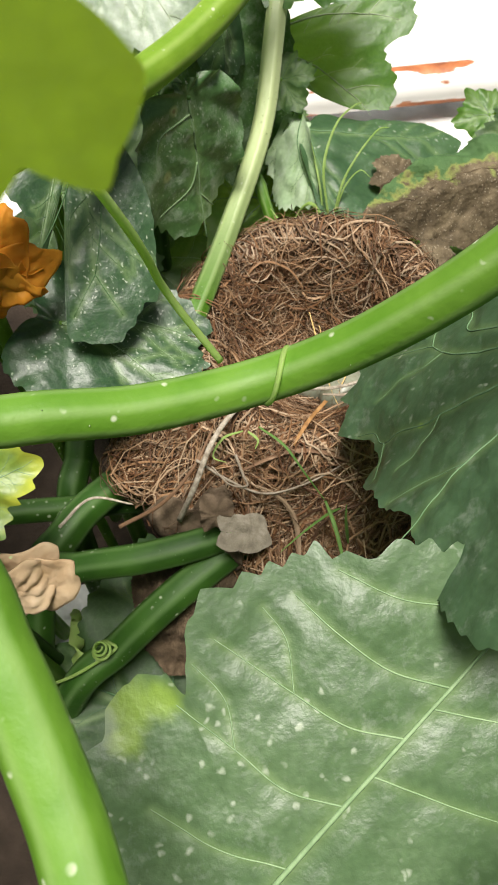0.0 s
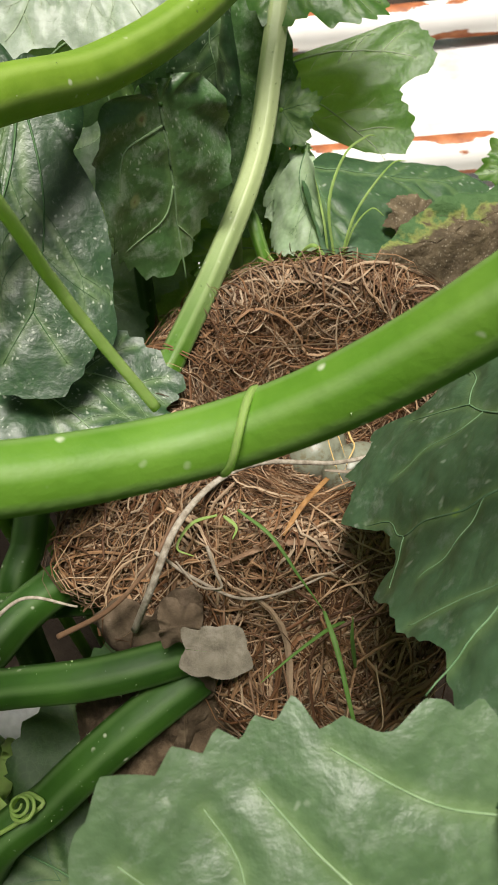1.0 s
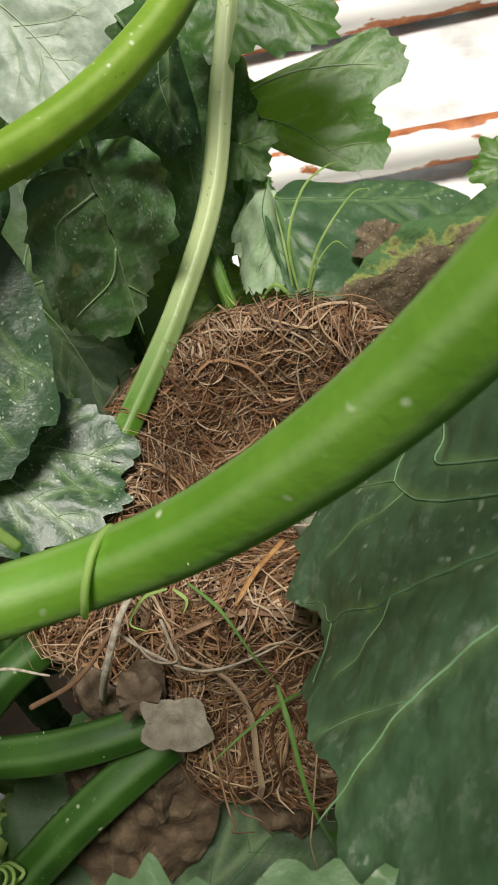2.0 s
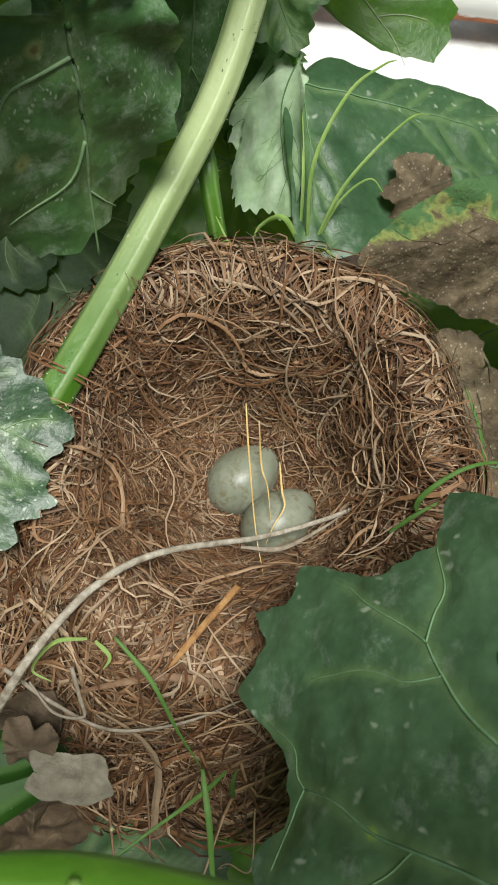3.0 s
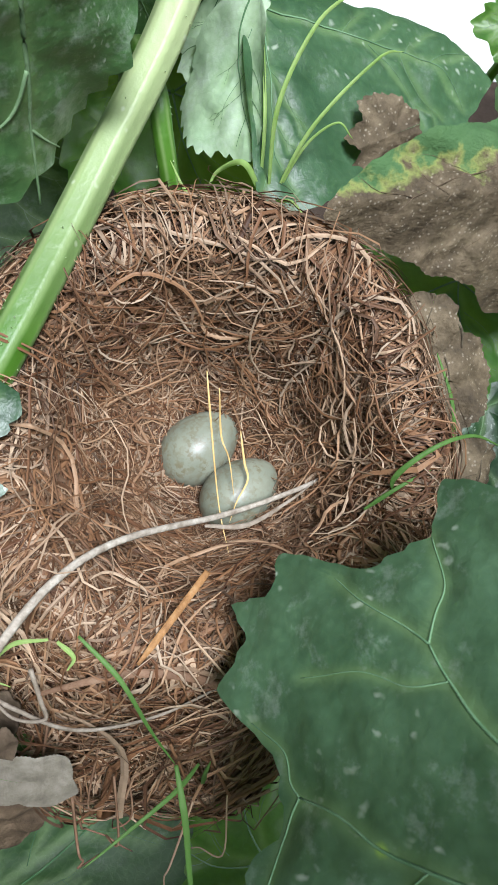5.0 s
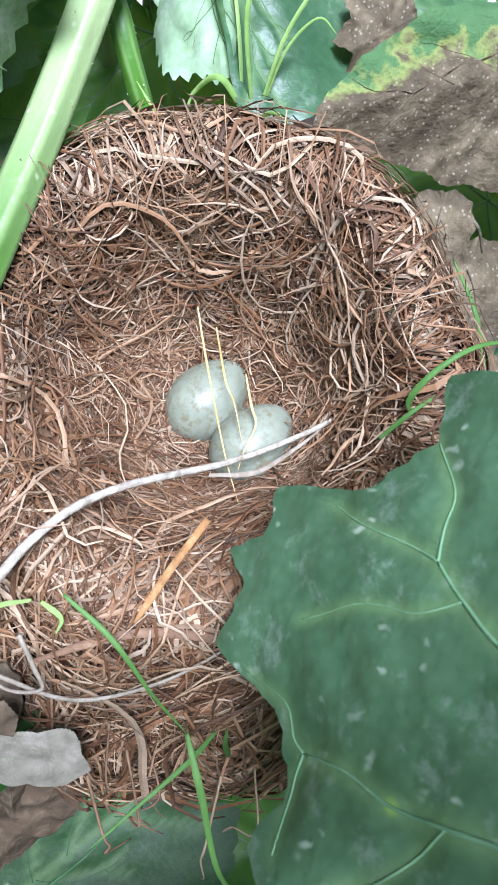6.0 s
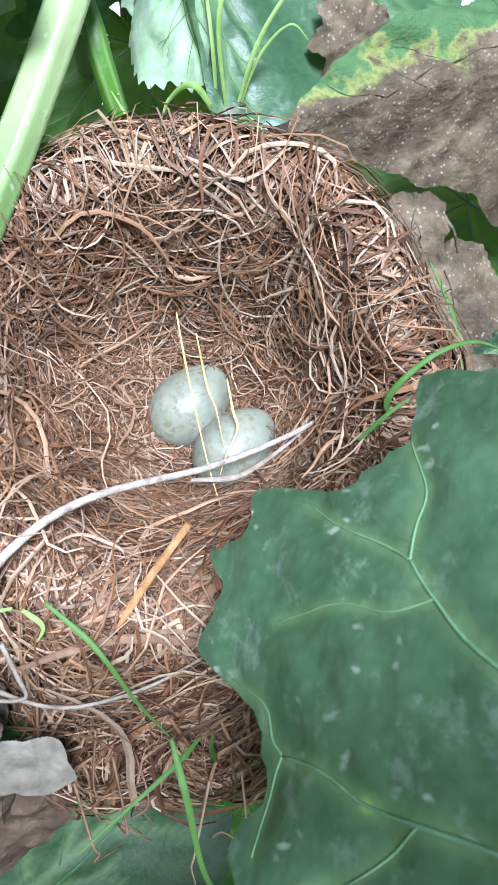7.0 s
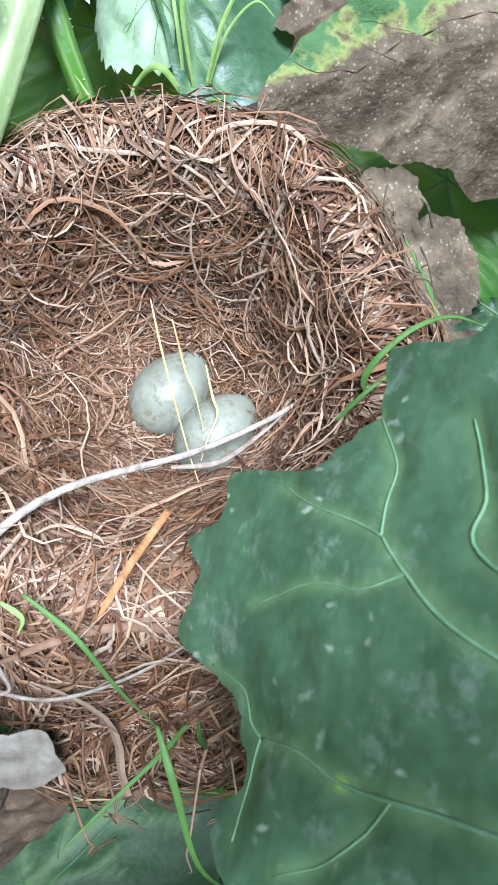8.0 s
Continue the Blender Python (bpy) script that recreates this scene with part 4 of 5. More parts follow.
part("nest_core", (core.reshape(-1, 3), np.stack([cq, cq + 1, cq + 161, cq + 160], 1)), CUP, nest, "dark shell under the straw, painting the shaded gaps")
part("cup_lining", strands(9000, (0.004, 0.082), 0.028, 0.00041, 0.45, 0.0032, 80, 21), STRAW, nest, "fine curled rootlets lining the cup", smooth=False, kind="stuff")
part("rim_weave", strands(9200, (0.066, 0.145), 0.032, 0.00054, 0.74, 0.0056, 48, 22, 0.4, spread=0.30), STRAW, nest, "coarse flattened grass wound round the rim", smooth=False, kind="stuff")
part("rim_flakes", strands(3000, (0.056, 0.165), 0.012, 0.0012, 0.7, 0.0046, 24, 27, 0.2, K=7), STRAW, nest, "broken flat bits of dry grass on the rim", smooth=False, kind="stuff")
part("outer_weave", strands(4600, (0.125, LENGTH - 0.02), 0.032, 0.00055, 0.50, 0.0110, 80, 23), STRAW, nest, "loose dry grass and roots on the outside", smooth=False, kind="stuff")
part("rim_bundle", strands(26, (CREST - 0.006, CREST + 0.014), 0.060, 0.0009, 1.0, 0.0060, 18, 30, 0.5, (0.9, 2.4), spread=0.25), STRAW, nest, "long straws bound round the back of the rim", smooth=False, kind="stuff")
part("sprigs", strands(70, (CREST + 0.002, CREST + 0.018), 0.012, 0.0005, 0.1, 0.007, 60, 35, 0.4, (1.5, 2.2)), STRAW, nest, "pale dry sprigs standing up behind the rim", smooth=False, kind="stuff")
part("loose_ends", strands(900, (0.070, 0.22), 0.026, 0.00042, 0.3, 0.010, 90, 24), STRAW, nest, "stray dry fibres standing off the nest", smooth=False, kind="stuff")

part("front_roots", strands(520, (0.125, LENGTH - 0.05), 0.036, 0.0011, 0.4, 0.013, 60, 33, 0.6, (3.2, 5.9)), STRAW, nest, "coarse brown roots worked into the nest front", smooth=False, kind="stuff")
part("hanging_fibres", strands(1500, (0.16, LENGTH - 0.02), 0.034, 0.00055, 0.15, 0.018, 130, 29, theta_range=(3.3, 5.9)), STRAW, nest, "loose rootlets hanging from the nest front", smooth=False, kind="stuff")

# coarse straws that can be told apart
straw_rng = np.random.default_rng(77)
for k in range(270):
    part("straw", strands(1, (0.072, 0.165), straw_rng.uniform(0.024, 0.046), straw_rng.uniform(0.0006, 0.0011), 0.9, 0.0045, 12, 1000 + k, straw_rng.uniform(0.15, 0.5)), STRAW_ONE, nest, smooth=False)


def crumpled(center, x_axis, y_axis, half_x, half_y, depth, seed, nx=26, ny=26, curl=0.0, corners=15, least=0.80):
    """An uneven dry flake with ragged edge and thickness."""
    x_axis, y_axis = unit(x_axis), unit(y_axis)
    n = unit(np.cross(x_axis, y_axis))
    ang = np.linspace(0, 2 * np.pi, nx * 4, endpoint=False)
    corner = np.random.default_rng(seed).uniform(least, 1.10, corners)
    edge = np.interp(ang, np.linspace(0, 2 * np.pi, corners + 1), np.r_[corner, corner[0]]) + 0.035 * waves(np.cos(ang), np.sin(ang), seed + 1, 9.0)
    rho = np.linspace(0, 1, ny)
    r = rho[:, None] * edge[None, :]
    u, v = r * np.cos(ang), r * np.sin(ang)
    h = depth * (waves(u, v, seed + 2, 3.0) + 0.6 * np.abs(waves(u, v, seed + 3, 8.0)) + 0.25 * np.abs(waves(u, v, seed + 4, 19.0))) - curl * (u * u) * half_x
    top = np.array(center) + (u * half_x)[..., None] * x_axis + (v * half_y)[..., None] * y_axis + h[..., None] * n
    low = top - n * 0.0005
    k = nx * 4
    verts = np.vstack([top.reshape(-1, 3), low.reshape(-1, 3)])
    q = [(i * k + j, i * k + (j + 1) % k, (i + 1) * k + (j + 1) % k, (i + 1) * k + j) for i in range(ny - 1) for j in range(k)]
    m = k * ny
    f = q + [(a + m, d + m, c + m, b + m) for a, b, c, d in q]
    f += [((ny - 1) * k + j, (ny - 1) * k + (j + 1) % k, m + (ny - 1) * k + (j + 1) % k, m + (ny - 1) * k + j) for j in range(k)]
    return verts, f


def nest_patch(near, wide, high, out, seed, thick=0.0007):
    """A ragged cracked flake that hugs the nest wall nearest to a place."""
    tg, sg = np.meshgrid(np.linspace(0, 2 * np.pi, 200), np.linspace(0.12, LENGTH - 0.01, 80))
    gap = np.linalg.norm(nest_point(tg, sg) - np.array(near), axis=-1)
    k = np.unravel_index(np.argmin(gap), gap.shape)
    t0, s0 = tg[k], sg[k]
    radius = np.hypot(*(np.array(near) - NEST)[:2])
    rng = np.random.default_rng(seed)
    ang = np.linspace(0, 2 * np.pi, 72, endpoint=False)
    corner = rng.uniform(0.62, 1.12, 8)
    edge = np.interp(ang, np.linspace(0, 2 * np.pi, 9), np.r_[corner, corner[0]]) + 0.06 * waves(np.cos(ang), np.sin(ang), seed, 10.0)
    rho = np.linspace(0, 1, 20)
    u, v = rho[:, None] * edge * np.cos(ang), rho[:, None] * edge * np.sin(ang)
    p, n, _, _ = nest_frame(t0 + u * wide / radius, np.clip(s0 + v * high, 0.01, LENGTH - 0.003))
    lift = out + 0.0011 * waves(u, v, seed + 2, 4.0) + 0.0005 * waves(u, v, seed + 3, 13.0)
    top = p + n * lift[..., None]
    low = top - n * thick
    m = 72 * 20
    q = [(i * 72 + j, i * 72 + (j + 1) % 72, (i + 1) * 72 + (j + 1) % 72, (i + 1) * 72 + j) for i in range(19) for j in range(72)]
    f = q + [(a + m, d + m, c + m, b + m) for a, b, c, d in q]
    f += [(19 * 72 + j, 19 * 72 + (j + 1) % 72, m + 19 * 72 + (j + 1) % 72, m + 19 * 72 + j) for j in range(72)]
    return np.vstack([top.reshape(-1, 3), low.reshape(-1, 3)]), f


# mud worked into the front of the nest
for near, wide, high, seed in (((-0.019, 0.128, 0.238), 0.011, 0.019, 61), ((-0.032, 0.128, 0.228), 0.014, 0.014, 62), ((-0.010, 0.122, 0.215), 0.009, 0.008, 63)):
    part("mud_patch", nest_patch(near, wide, high, 0.0080, seed), MUD, nest, "cracked grey-brown mud in the nest wall")


# ---- eggs ----
def egg(center, axis, length, width):
    u = np.linspace(0, np.pi, 36)
    x = -np.cos(u) * length / 2
    r = np.sin(u) * width / 2 * (1 - 0.13 * (-np.cos(u)) - 0.05 * np.cos(u) ** 2)
    ang = np.linspace(0, 2 * np.pi, 48, endpoint=False)
    a = unit(axis)
    b = unit(np.cross(a, (0, 0, 1)))
    c = np.cross(a, b)
    v = x[:, None, None] * a + r[:, None, None] * (np.cos(ang)[None, :, None] * b + np.sin(ang)[None, :, None] * c) + np.array(center)
    f = [(i * 48 + j, i * 48 + (j + 1) % 48, (i + 1) * 48 + (j + 1) % 48, (i + 1) * 48 + j) for i in range(35) for j in range(48)]
    return single("egg", (v.reshape(-1, 3), f), EGG, center, "smooth grey-green bird egg with faint brown speckles, in the nest cup", "egg", "eggs in the nest")


egg((0.0425, 0.2100, 0.2045), (0.72, 0.62, 0.10), 0.0285, 0.0212)
egg((0.0535, 0.1938, 0.2125), (0.76, 0.60, 0.12), 0.0266, 0.0200)


# ---- loose stalks and blades on the nest ----
def twig(name, pts, radius, material, label, category="dry stalk", n=60, ends=(1.0, 0.5), sides=10):
    line = curve(pts, n)
    r = radius * np.interp(np.linspace(0, 1, n), [0, 1], ends)
    return single(name, tube(line, r, sides, 0.08, 3), material, pts[0], label, category)


def blade(name, pts, width, material, label, category, up=(0, 0, 1), tip=True, turn=0.0, group=""):
    return single(name, ribbon(curve(pts, 36), width, up, 0.3, tip=tip, turn=turn), material, pts[0], label, category, group)


twig("dry_twig", [(-0.029, 0.134, 0.2225), (-0.02, 0.137, 0.245), (-0.010, 0.150, 0.2585), (0.0024, 0.1662, 0.2555), (0.018, 0.1764, 0.2487), (0.0452, 0.1846, 0.232), (0.066, 0.192, 0.2265), (0.085, 0.200, 0.228)], 0.00125, ROOT_WHITE, "long bleached white dry stalk lying across the nest")
blade("loose_straw", [(0.040, 0.1815, 0.2325), (0.052, 0.182, 0.2295), (0.064, 0.1885, 0.2275), (0.072, 0.194, 0.228)], 0.0016, ROOT_GREY, "split bleached white blade beside the long stalk", "dry blade")
blade("loose_straw", [(0.0402, 0.223, 0.2400), (0.0415, 0.209, 0.2370), (0.0445, 0.188, 0.2285), (0.047, 0.174, 0.2290)], 0.00065, STRAW_GOLD, "golden straw leaning over the eggs", "straw")
blade("loose_straw", [(0.0450, 0.221, 0.2310), (0.0470, 0.210, 0.2200), (0.0485, 0.202, 0.2240), (0.0495, 0.191, 0.2250)], 0.0007, STRAW_GOLD, "thin golden straw leaning over the eggs", "straw")
blade("loose_straw", [(0.0525, 0.211, 0.2220), (0.0530, 0.201, 0.2240), (0.0535, 0.1955, 0.2255), (0.0500, 0.189, 0.2260), (0.0475, 0.183, 0.2280)], 0.0008, STRAW_GOLD, "kinked golden straw resting on an egg", "straw")
blade("loose_straw", [(0.0216, 0.1476, 0.2505), (0.029, 0.157, 0.2520), (0.0385, 0.1685, 0.2475)], 0.0016, STRAW_ORANGE, "stiff orange straw strip on the nest rim", "straw", tip=False)
blade("loose_straw", [(0.000, 0.142, 0.2455), (0.018, 0.1455, 0.2490), (0.032, 0.1445, 0.2480), (0.046, 0.140, 0.2430)], 0.0019, STRAW_BROWN, "broad flat brown grass blade on the nest rim", "straw", tip=False)
twig("dry_twig", [(-0.0554, 0.1362, 0.218), (-0.035, 0.138, 0.232), (-0.020, 0.145, 0.246), (-0.010, 0.158, 0.2535)], 0.0010, STRAW_BROWN, "thin brown twig woven into the nest side")
twig("dry_twig", [(-0.0802, 0.137, 0.2236), (-0.0667, 0.1485, 0.2237), (-0.0496, 0.1461, 0.2182)], 0.0008, ROOT_WHITE, "curved bleached dry grass beside the nest")
twig("dry_twig", [(-0.018, 0.147, 0.2495), (-0.006, 0.139, 0.2440), (0.008, 0.133, 0.2400), (0.026, 0.135, 0.2410), (0.044, 0.142, 0.2420)], 0.0006, ROOT_GREY, "fuzzy grey root along the front of the nest")
twig("dry_twig", [(-0.002, 0.1475, 0.2490), (0.0, 0.1405, 0.2445), (0.001, 0.1360, 0.2430), (-0.006, 0.1370, 0.2445), (-0.012, 0.1440, 0.2480)], 0.0006, ROOT_GREY, "forked white root scrap on the nest front")
FLAT = dict(name="leaf_scrap", group="", category="leaf scrap", lines=[(0.1, (0, 0), (1, 0))], teeth=(0.3, 0.9), steps=240, rings=24)
leaf((-0.0030, 0.1205, 0.2315), (1.0, -0.15, -0.1), (-0.01, -0.61, 0.81), [(-178, 9), (-152, 12), (-100, 7.5), (-38, 10.5), (-20, 13), (10, 10), (44, 11), (90, 7.5), (128, 9), (146, 13), (178, 9)], SCRAP, "pale grey dry leaf scrap stuck to the nest front", vein=SCRAP, vein_size=0.4, wave=0.15, pucker=0.9, cup=0.1, seed=65, **FLAT)
leaf((-0.0130, 0.1275, 0.2365), (0.9, 0.25, -0.2), (0.0, -0.70, 0.70), [(-178, 6), (-130, 9), (-95, 5), (-50, 10), (-20, 6), (30, 9), (70, 6), (110, 10), (150, 7), (178, 6)], MUD, "crumpled grey-brown leaf scrap on the nest front", vein=MUD, wave=1.0, pucker=1.4, fold=(0.3, 0.4), seed=66, **FLAT)

blade("green_shoot", [(0.0835, 0.2070, 0.2440), (0.0868, 0.2098, 0.2458), (0.0890, 0.2128, 0.2455)], 0.0022, GRASS, "tiny green shoot on the nest wall", "shoot")

# rootlets dangling from the front of the nest
dangle_rng = np.random.default_rng(31)
for k in range(13):
    x = dangle_rng.uniform(-0.015, 0.052)
    y = 0.108 + 0.25 * abs(x - 0.03) + dangle_rng.uniform(-0.012, 0.008)
    z = dangle_rng.uniform(0.205, 0.228)
    pts = [(x, y + 0.012, z + 0.006)]
    for j in range(4):
        x, y, z = x + dangle_rng.uniform(-0.006, 0.006), y - dangle_rng.uniform(-0.001, 0.006), z - dangle_rng.uniform(0.001, 0.009)
        pts.append((x, y, z))
    twig("rootlet", pts, dangle_rng.uniform(0.00025, 0.0005), STRAW_BROWN if k % 3 else STRAW_ONE, "thin dry rootlet dangling from the nest front", "rootlet", 24, (1.0, 0.4), 6)

# fresh grass
for pts, w, mat, lab in (
    ([(0.0085, 0.1545, 0.2570), (0.0175, 0.1450, 0.2560), (0.0245, 0.1335, 0.2510), (0.0308, 0.1246, 0.2445)], 0.0020, GRASS, "slender green grass blade across the nest front"),
    ([(0.0308, 0.1246, 0.2445), (0.033, 0.112, 0.2430), (0.0356, 0.0941, 0.2328), (0.043, 0.078, 0.205)], 0.0028, GRASS, "green grass blade bending down from the nest"),
    ([(0.0370, 0.1234, 0.2380), (0.0308, 0.1190, 0.2440), (0.0200, 0.1120, 0.2460), (0.0102, 0.1053, 0.2459)], 0.0020, GRASS, "thin green grass blade below the nest"),
    ([(0.0400, 0.1150, 0.2200), (0.0390, 0.1200, 0.2330), (0.0395, 0.1240, 0.2400)], 0.0024, GRASS, "short green grass blade below the nest"),
    ([(0.0980, 0.1860, 0.2400), (0.0845, 0.1892, 0.2560), (0.092, 0.196, 0.2640), (0.104, 0.200, 0.2630), (0.116, 0.199, 0.2560)], 0.0026, GRASS, "arching green grass blade beside the nest"),
    ([(0.0780, 0.1830, 0.2520), (0.0860, 0.1880, 0.2570), (0.0960, 0.1930, 0.2570)], 0.0020, GRASS, "short green grass blade beside the nest"),
    ([(0.1130, 0.2000, 0.2350), (0.1075, 0.2130, 0.2480), (0.1030, 0.2290, 0.2500)], 0.0022, GRASS, "upright green grass blade at the nest edge"),
    ([(0.0020, 0.1540, 0.2560), (-0.0060, 0.1530, 0.2540), (-0.0110, 0.1470, 0.2510), (-0.0060, 0.1440, 0.2500)], 0.0018, GRASS_PALE, "curled pale green seedling on the nest front"),
    ([(0.0040, 0.1535, 0.2560), (0.0075, 0.1500, 0.2545), (0.0060, 0.1470, 0.2525)], 0.0020, GRASS_PALE, "curled yellowish seedling leaf on the nest front"),
    ([(0.0830, 0.2080, 0.2430), (0.0860, 0.2120, 0.2470), (0.0880, 0.2150, 0.2480)], 0.0026, GRASS, "tiny green leaf caught in the nest wall"),
):
    blade("grass_sprig", pts, w * 0.68, mat, lab, "grass", group="grass at the nest")
tuft = thing("grass_tuft", (0.0585, 0.2756, 0.243), "small tuft of fresh green grass sprouting behind the nest", "grass")
for pts, w in (
    ([(0.0560, 0.2757, 0.243), (0.0555, 0.292, 0.2555), (0.0544, 0.3143, 0.2616), (0.0540, 0.326, 0.2630)], 0.0020),
    ([(0.0585, 0.2756, 0.243), (0.0570, 0.2893, 0.2649), (0.066, 0.308, 0.2740), (0.0772, 0.3206, 0.2735), (0.083, 0.327, 0.270)], 0.0024),
    ([(0.0600, 0.2760, 0.243), (0.068, 0.288, 0.2600), (0.0842, 0.3034, 0.2700), (0.093, 0.309, 0.2680)], 0.0022),
    ([(0.0605, 0.2760, 0.243), (0.067, 0.2857, 0.2540), (0.075, 0.290, 0.2600), (0.080, 0.287, 0.2580)], 0.0016),
    ([(0.0570, 0.2750, 0.243), (0.0500, 0.2800, 0.2520), (0.0436, 0.2809, 0.2465), (0.041, 0.278, 0.2420)], 0.0032),
    ([(0.0590, 0.2745, 0.243), (0.0630, 0.2700, 0.2510), (0.0660, 0.2650, 0.2530)], 0.0020),
    ([(0.0400, 0.2740, 0.242), (0.0340, 0.2690, 0.2520), (0.0290, 0.2760, 0.2560)], 0.0022),
):
    part("blade", ribbon(curve(pts, 30), w * 0.62, (0.2, -0.6, 0.8)), GRASS_PALE, tuft)

# tendrils
twig("tendril", [(-0.024, 0.124, 0.4132), (-0.017, 0.1273, 0.3884), (-0.013, 0.1308, 0.3656), (-0.0026, 0.1253, 0.3440)], 0.0011, GRASS_PALE, "pale green squash tendril reaching to the front stalk", "tendril", ends=(1.0, 0.9))
wrap = []
for k in range(16):
    a = radians(40 + 195 * k / 15)
    wrap.append((0.0155 - 0.008 * k / 15, 0.1188 + 0.0071 * np.cos(a), 0.3432 + 0.0071 * np.sin(a)))
twig("tendril", wrap, 0.0008, GRASS_PALE, "thin tendril gripping the front stalk", "tendril", n=40, ends=(1.0, 0.8))
coil = [(-0.068 + 0.0045 * np.cos(k * 0.75) * (1 - k / 40), 0.089 + 0.0045 * np.sin(k * 0.75) * (1 - k / 40), 0.197 + 0.0004 * k) for k in range(26)]
twig("tendril", [(-0.095, 0.082, 0.18), (-0.08, 0.082, 0.194)] + coil, 0.0007, GRASS_PALE, "curled pale green tendril below the nest", "tendril", n=120, ends=(1.0, 0.6))

# ---- dry and rotten leaves, flowers ----
WITHERED = dict(name="dead_leaf", group="dead leaves", category="dead leaf", teeth=(0.9, 2.7), steps=260, rings=26)
leaf((0.0981, 0.2988, 0.2470), (-0.8, -0.5, 0.1), (0.1, -0.5, 0.9), [(-170, 50), (-100, 62), (-62, 76), (-40, 60), (-14, 84), (6, 64), (30, 104), (46, 62), (84, 56), (130, 70), (170, 50)], WITHERED_LEAF, "curled brown dead leaf tip behind the nest", vein=DEAD_GREY, lines=[(0.1, (0, 0), (1, 0))], scale=0.19, wave=1.2, pucker=2.2, fold=(0.7, 0.2), seed=71, **WITHERED)
leaf((0.1120, 0.2300, 0.2400), (0.12, -0.9, -0.25), (-0.1, -0.3, 0.9), OVAL, WITHERED_LEAF, "withered grey-brown leaf hanging beside the nest", vein=DEAD_GREY, scale=0.235, wave=1.6, pucker=2.4, fold=(0.5, 0.4), seed=72, **WITHERED)
leaf((0.1230, 0.2000, 0.2360), (-0.3, -0.8, 0.0), (0.3, -0.2, 0.9), OVAL, WITHERED_LEAF, "folded grey-brown leaf remnant beside the nest", vein=DEAD_GREY, scale=0.18, wave=1.0, pucker=2.2, fold=(0.7, 1.0), seed=77, **WITHERED)
leaf((0.0985, 0.2360, 0.2600), (-0.15, -0.9, 0.0), (-0.1, -0.2, 1.0), OVAL, WITHERED_LEAF, "shrivelled grey curled leaf at the nest edge", vein=DEAD_GREY, scale=0.125, wave=0.6, pucker=1.4, cup=0.4, seed=73, **WITHERED)
twig("dry_twig", [(0.0985, 0.2335, 0.2560), (0.1035, 0.2355, 0.2575), (0.1080, 0.2325, 0.2560), (0.1110, 0.2290, 0.2500)], 0.0006, DEAD_GREY, "shrivelled grey leaf stalk beside the nest")
leaf((-0.026, 0.112, 0.200), (-0.35, -0.65, -0.45), (-0.1, -0.6, 0.75), OVAL, ROTTEN, "rotten brown leaf hanging below the nest", vein=ROTTEN, scale=0.46, wave=2.0, pucker=4.0, fold=(0.5, 0.7), seed=74, **WITHERED)
leaf((-0.016, 0.112, 0.205), (-0.1, -0.5, -0.8), (0.1, -0.8, 0.6), OVAL, DEAD, "ragged brown leaf rag hanging under the nest", vein=DEAD, scale=0.20, wave=1.4, pucker=2.5, fold=(1.0, 1.2), seed=78, **WITHERED)
leaf((0.026, 0.108, 0.190), (0.0, -0.6, -0.7), (0.1, -0.7, 0.6), OVAL, ROTTEN, "rotten brown leaf scrap below the nest", vein=ROTTEN, scale=0.26, wave=1.6, pucker=3.0, fold=(0.9, 0.6), seed=75, **WITHERED)
leaf((-0.045, 0.060, 0.160), (0.8, 0.5, 0.05), (0.0, -0.1, 1.0), ROUND, LEAF_DARKENED, "squash leaf below the nest, green darkened for shade", seed=31, scale=1.05, vein=VEIN_DARK, wave=3, petiole=[(-0.06, 0.03, 0.1), (-0.07, 0.02, 0.0)], stalk_mat=STALK_DARK)
leaf((0.07, 0.075, 0.158), (-0.2, 0.9, 0.1), (0.0, -0.2, 1.0), ROUND, LEAF_BRIGHT, "small green squash leaf below the nest", seed=33, scale=0.5, petiole=[(0.08, 0.06, 0.1), (0.085, 0.05, 0.0)], stalk_mat=STALK_DARK)
# low leaves behind the nest, seen through gaps
leaf((0.035, 0.345, 0.20), (0.3, -0.9, 0.05), (0.0, -0.15, 1.0), ROUND, LEAF_BRIGHT, "bright green squash leaf low behind the nest", seed=35, scale=0.6, petiole=[(0.03, 0.37, 0.12), (0.03, 0.38, 0.0)])
leaf((0.15, 0.285, 0.185), (-0.7, -0.5, 0.05), (0.0, -0.1, 1.0), ROUND, LEAF_BRIGHT, "bright green squash leaf low beside the nest", seed=37, scale=0.55, petiole=[(0.17, 0.3, 0.1), (0.175, 0.31, 0.0)])
# filler leaf; the shade here is in its dark colour
leaf((-0.06, 0.33, 0.165), (0.5, -0.7, 0.0), (0.1, -0.3, 0.95), ROUND, LEAF_DARKENED, "squash leaf deep in the shade, shade put into its colour", seed=39, scale=0.9, petiole=[(-0.08, 0.35, 0.06), (-0.085, 0.36, 0.0)])
leaf((0.17, 0.24, 0.16), (-0.4, 0.3, 0.0), (0.0, -0.2, 1.0), ROUND, LEAF_SHADE, "dark squash leaf low beside the nest", seed=41, scale=0.7, petiole=[(0.19, 0.23, 0.1), (0.195, 0.22, 0.0)])
leaf((0.187, 0.40, 0.198), (-0.9, -0.1, -0.1), (0.0, -0.45, 0.9), ROUND, LEAF_FRESH, "fresh green squash leaf at the edge of the path", seed=43, scale=0.25, petiole=[(0.2, 0.42, 0.1), (0.2, 0.43, 0.0)])
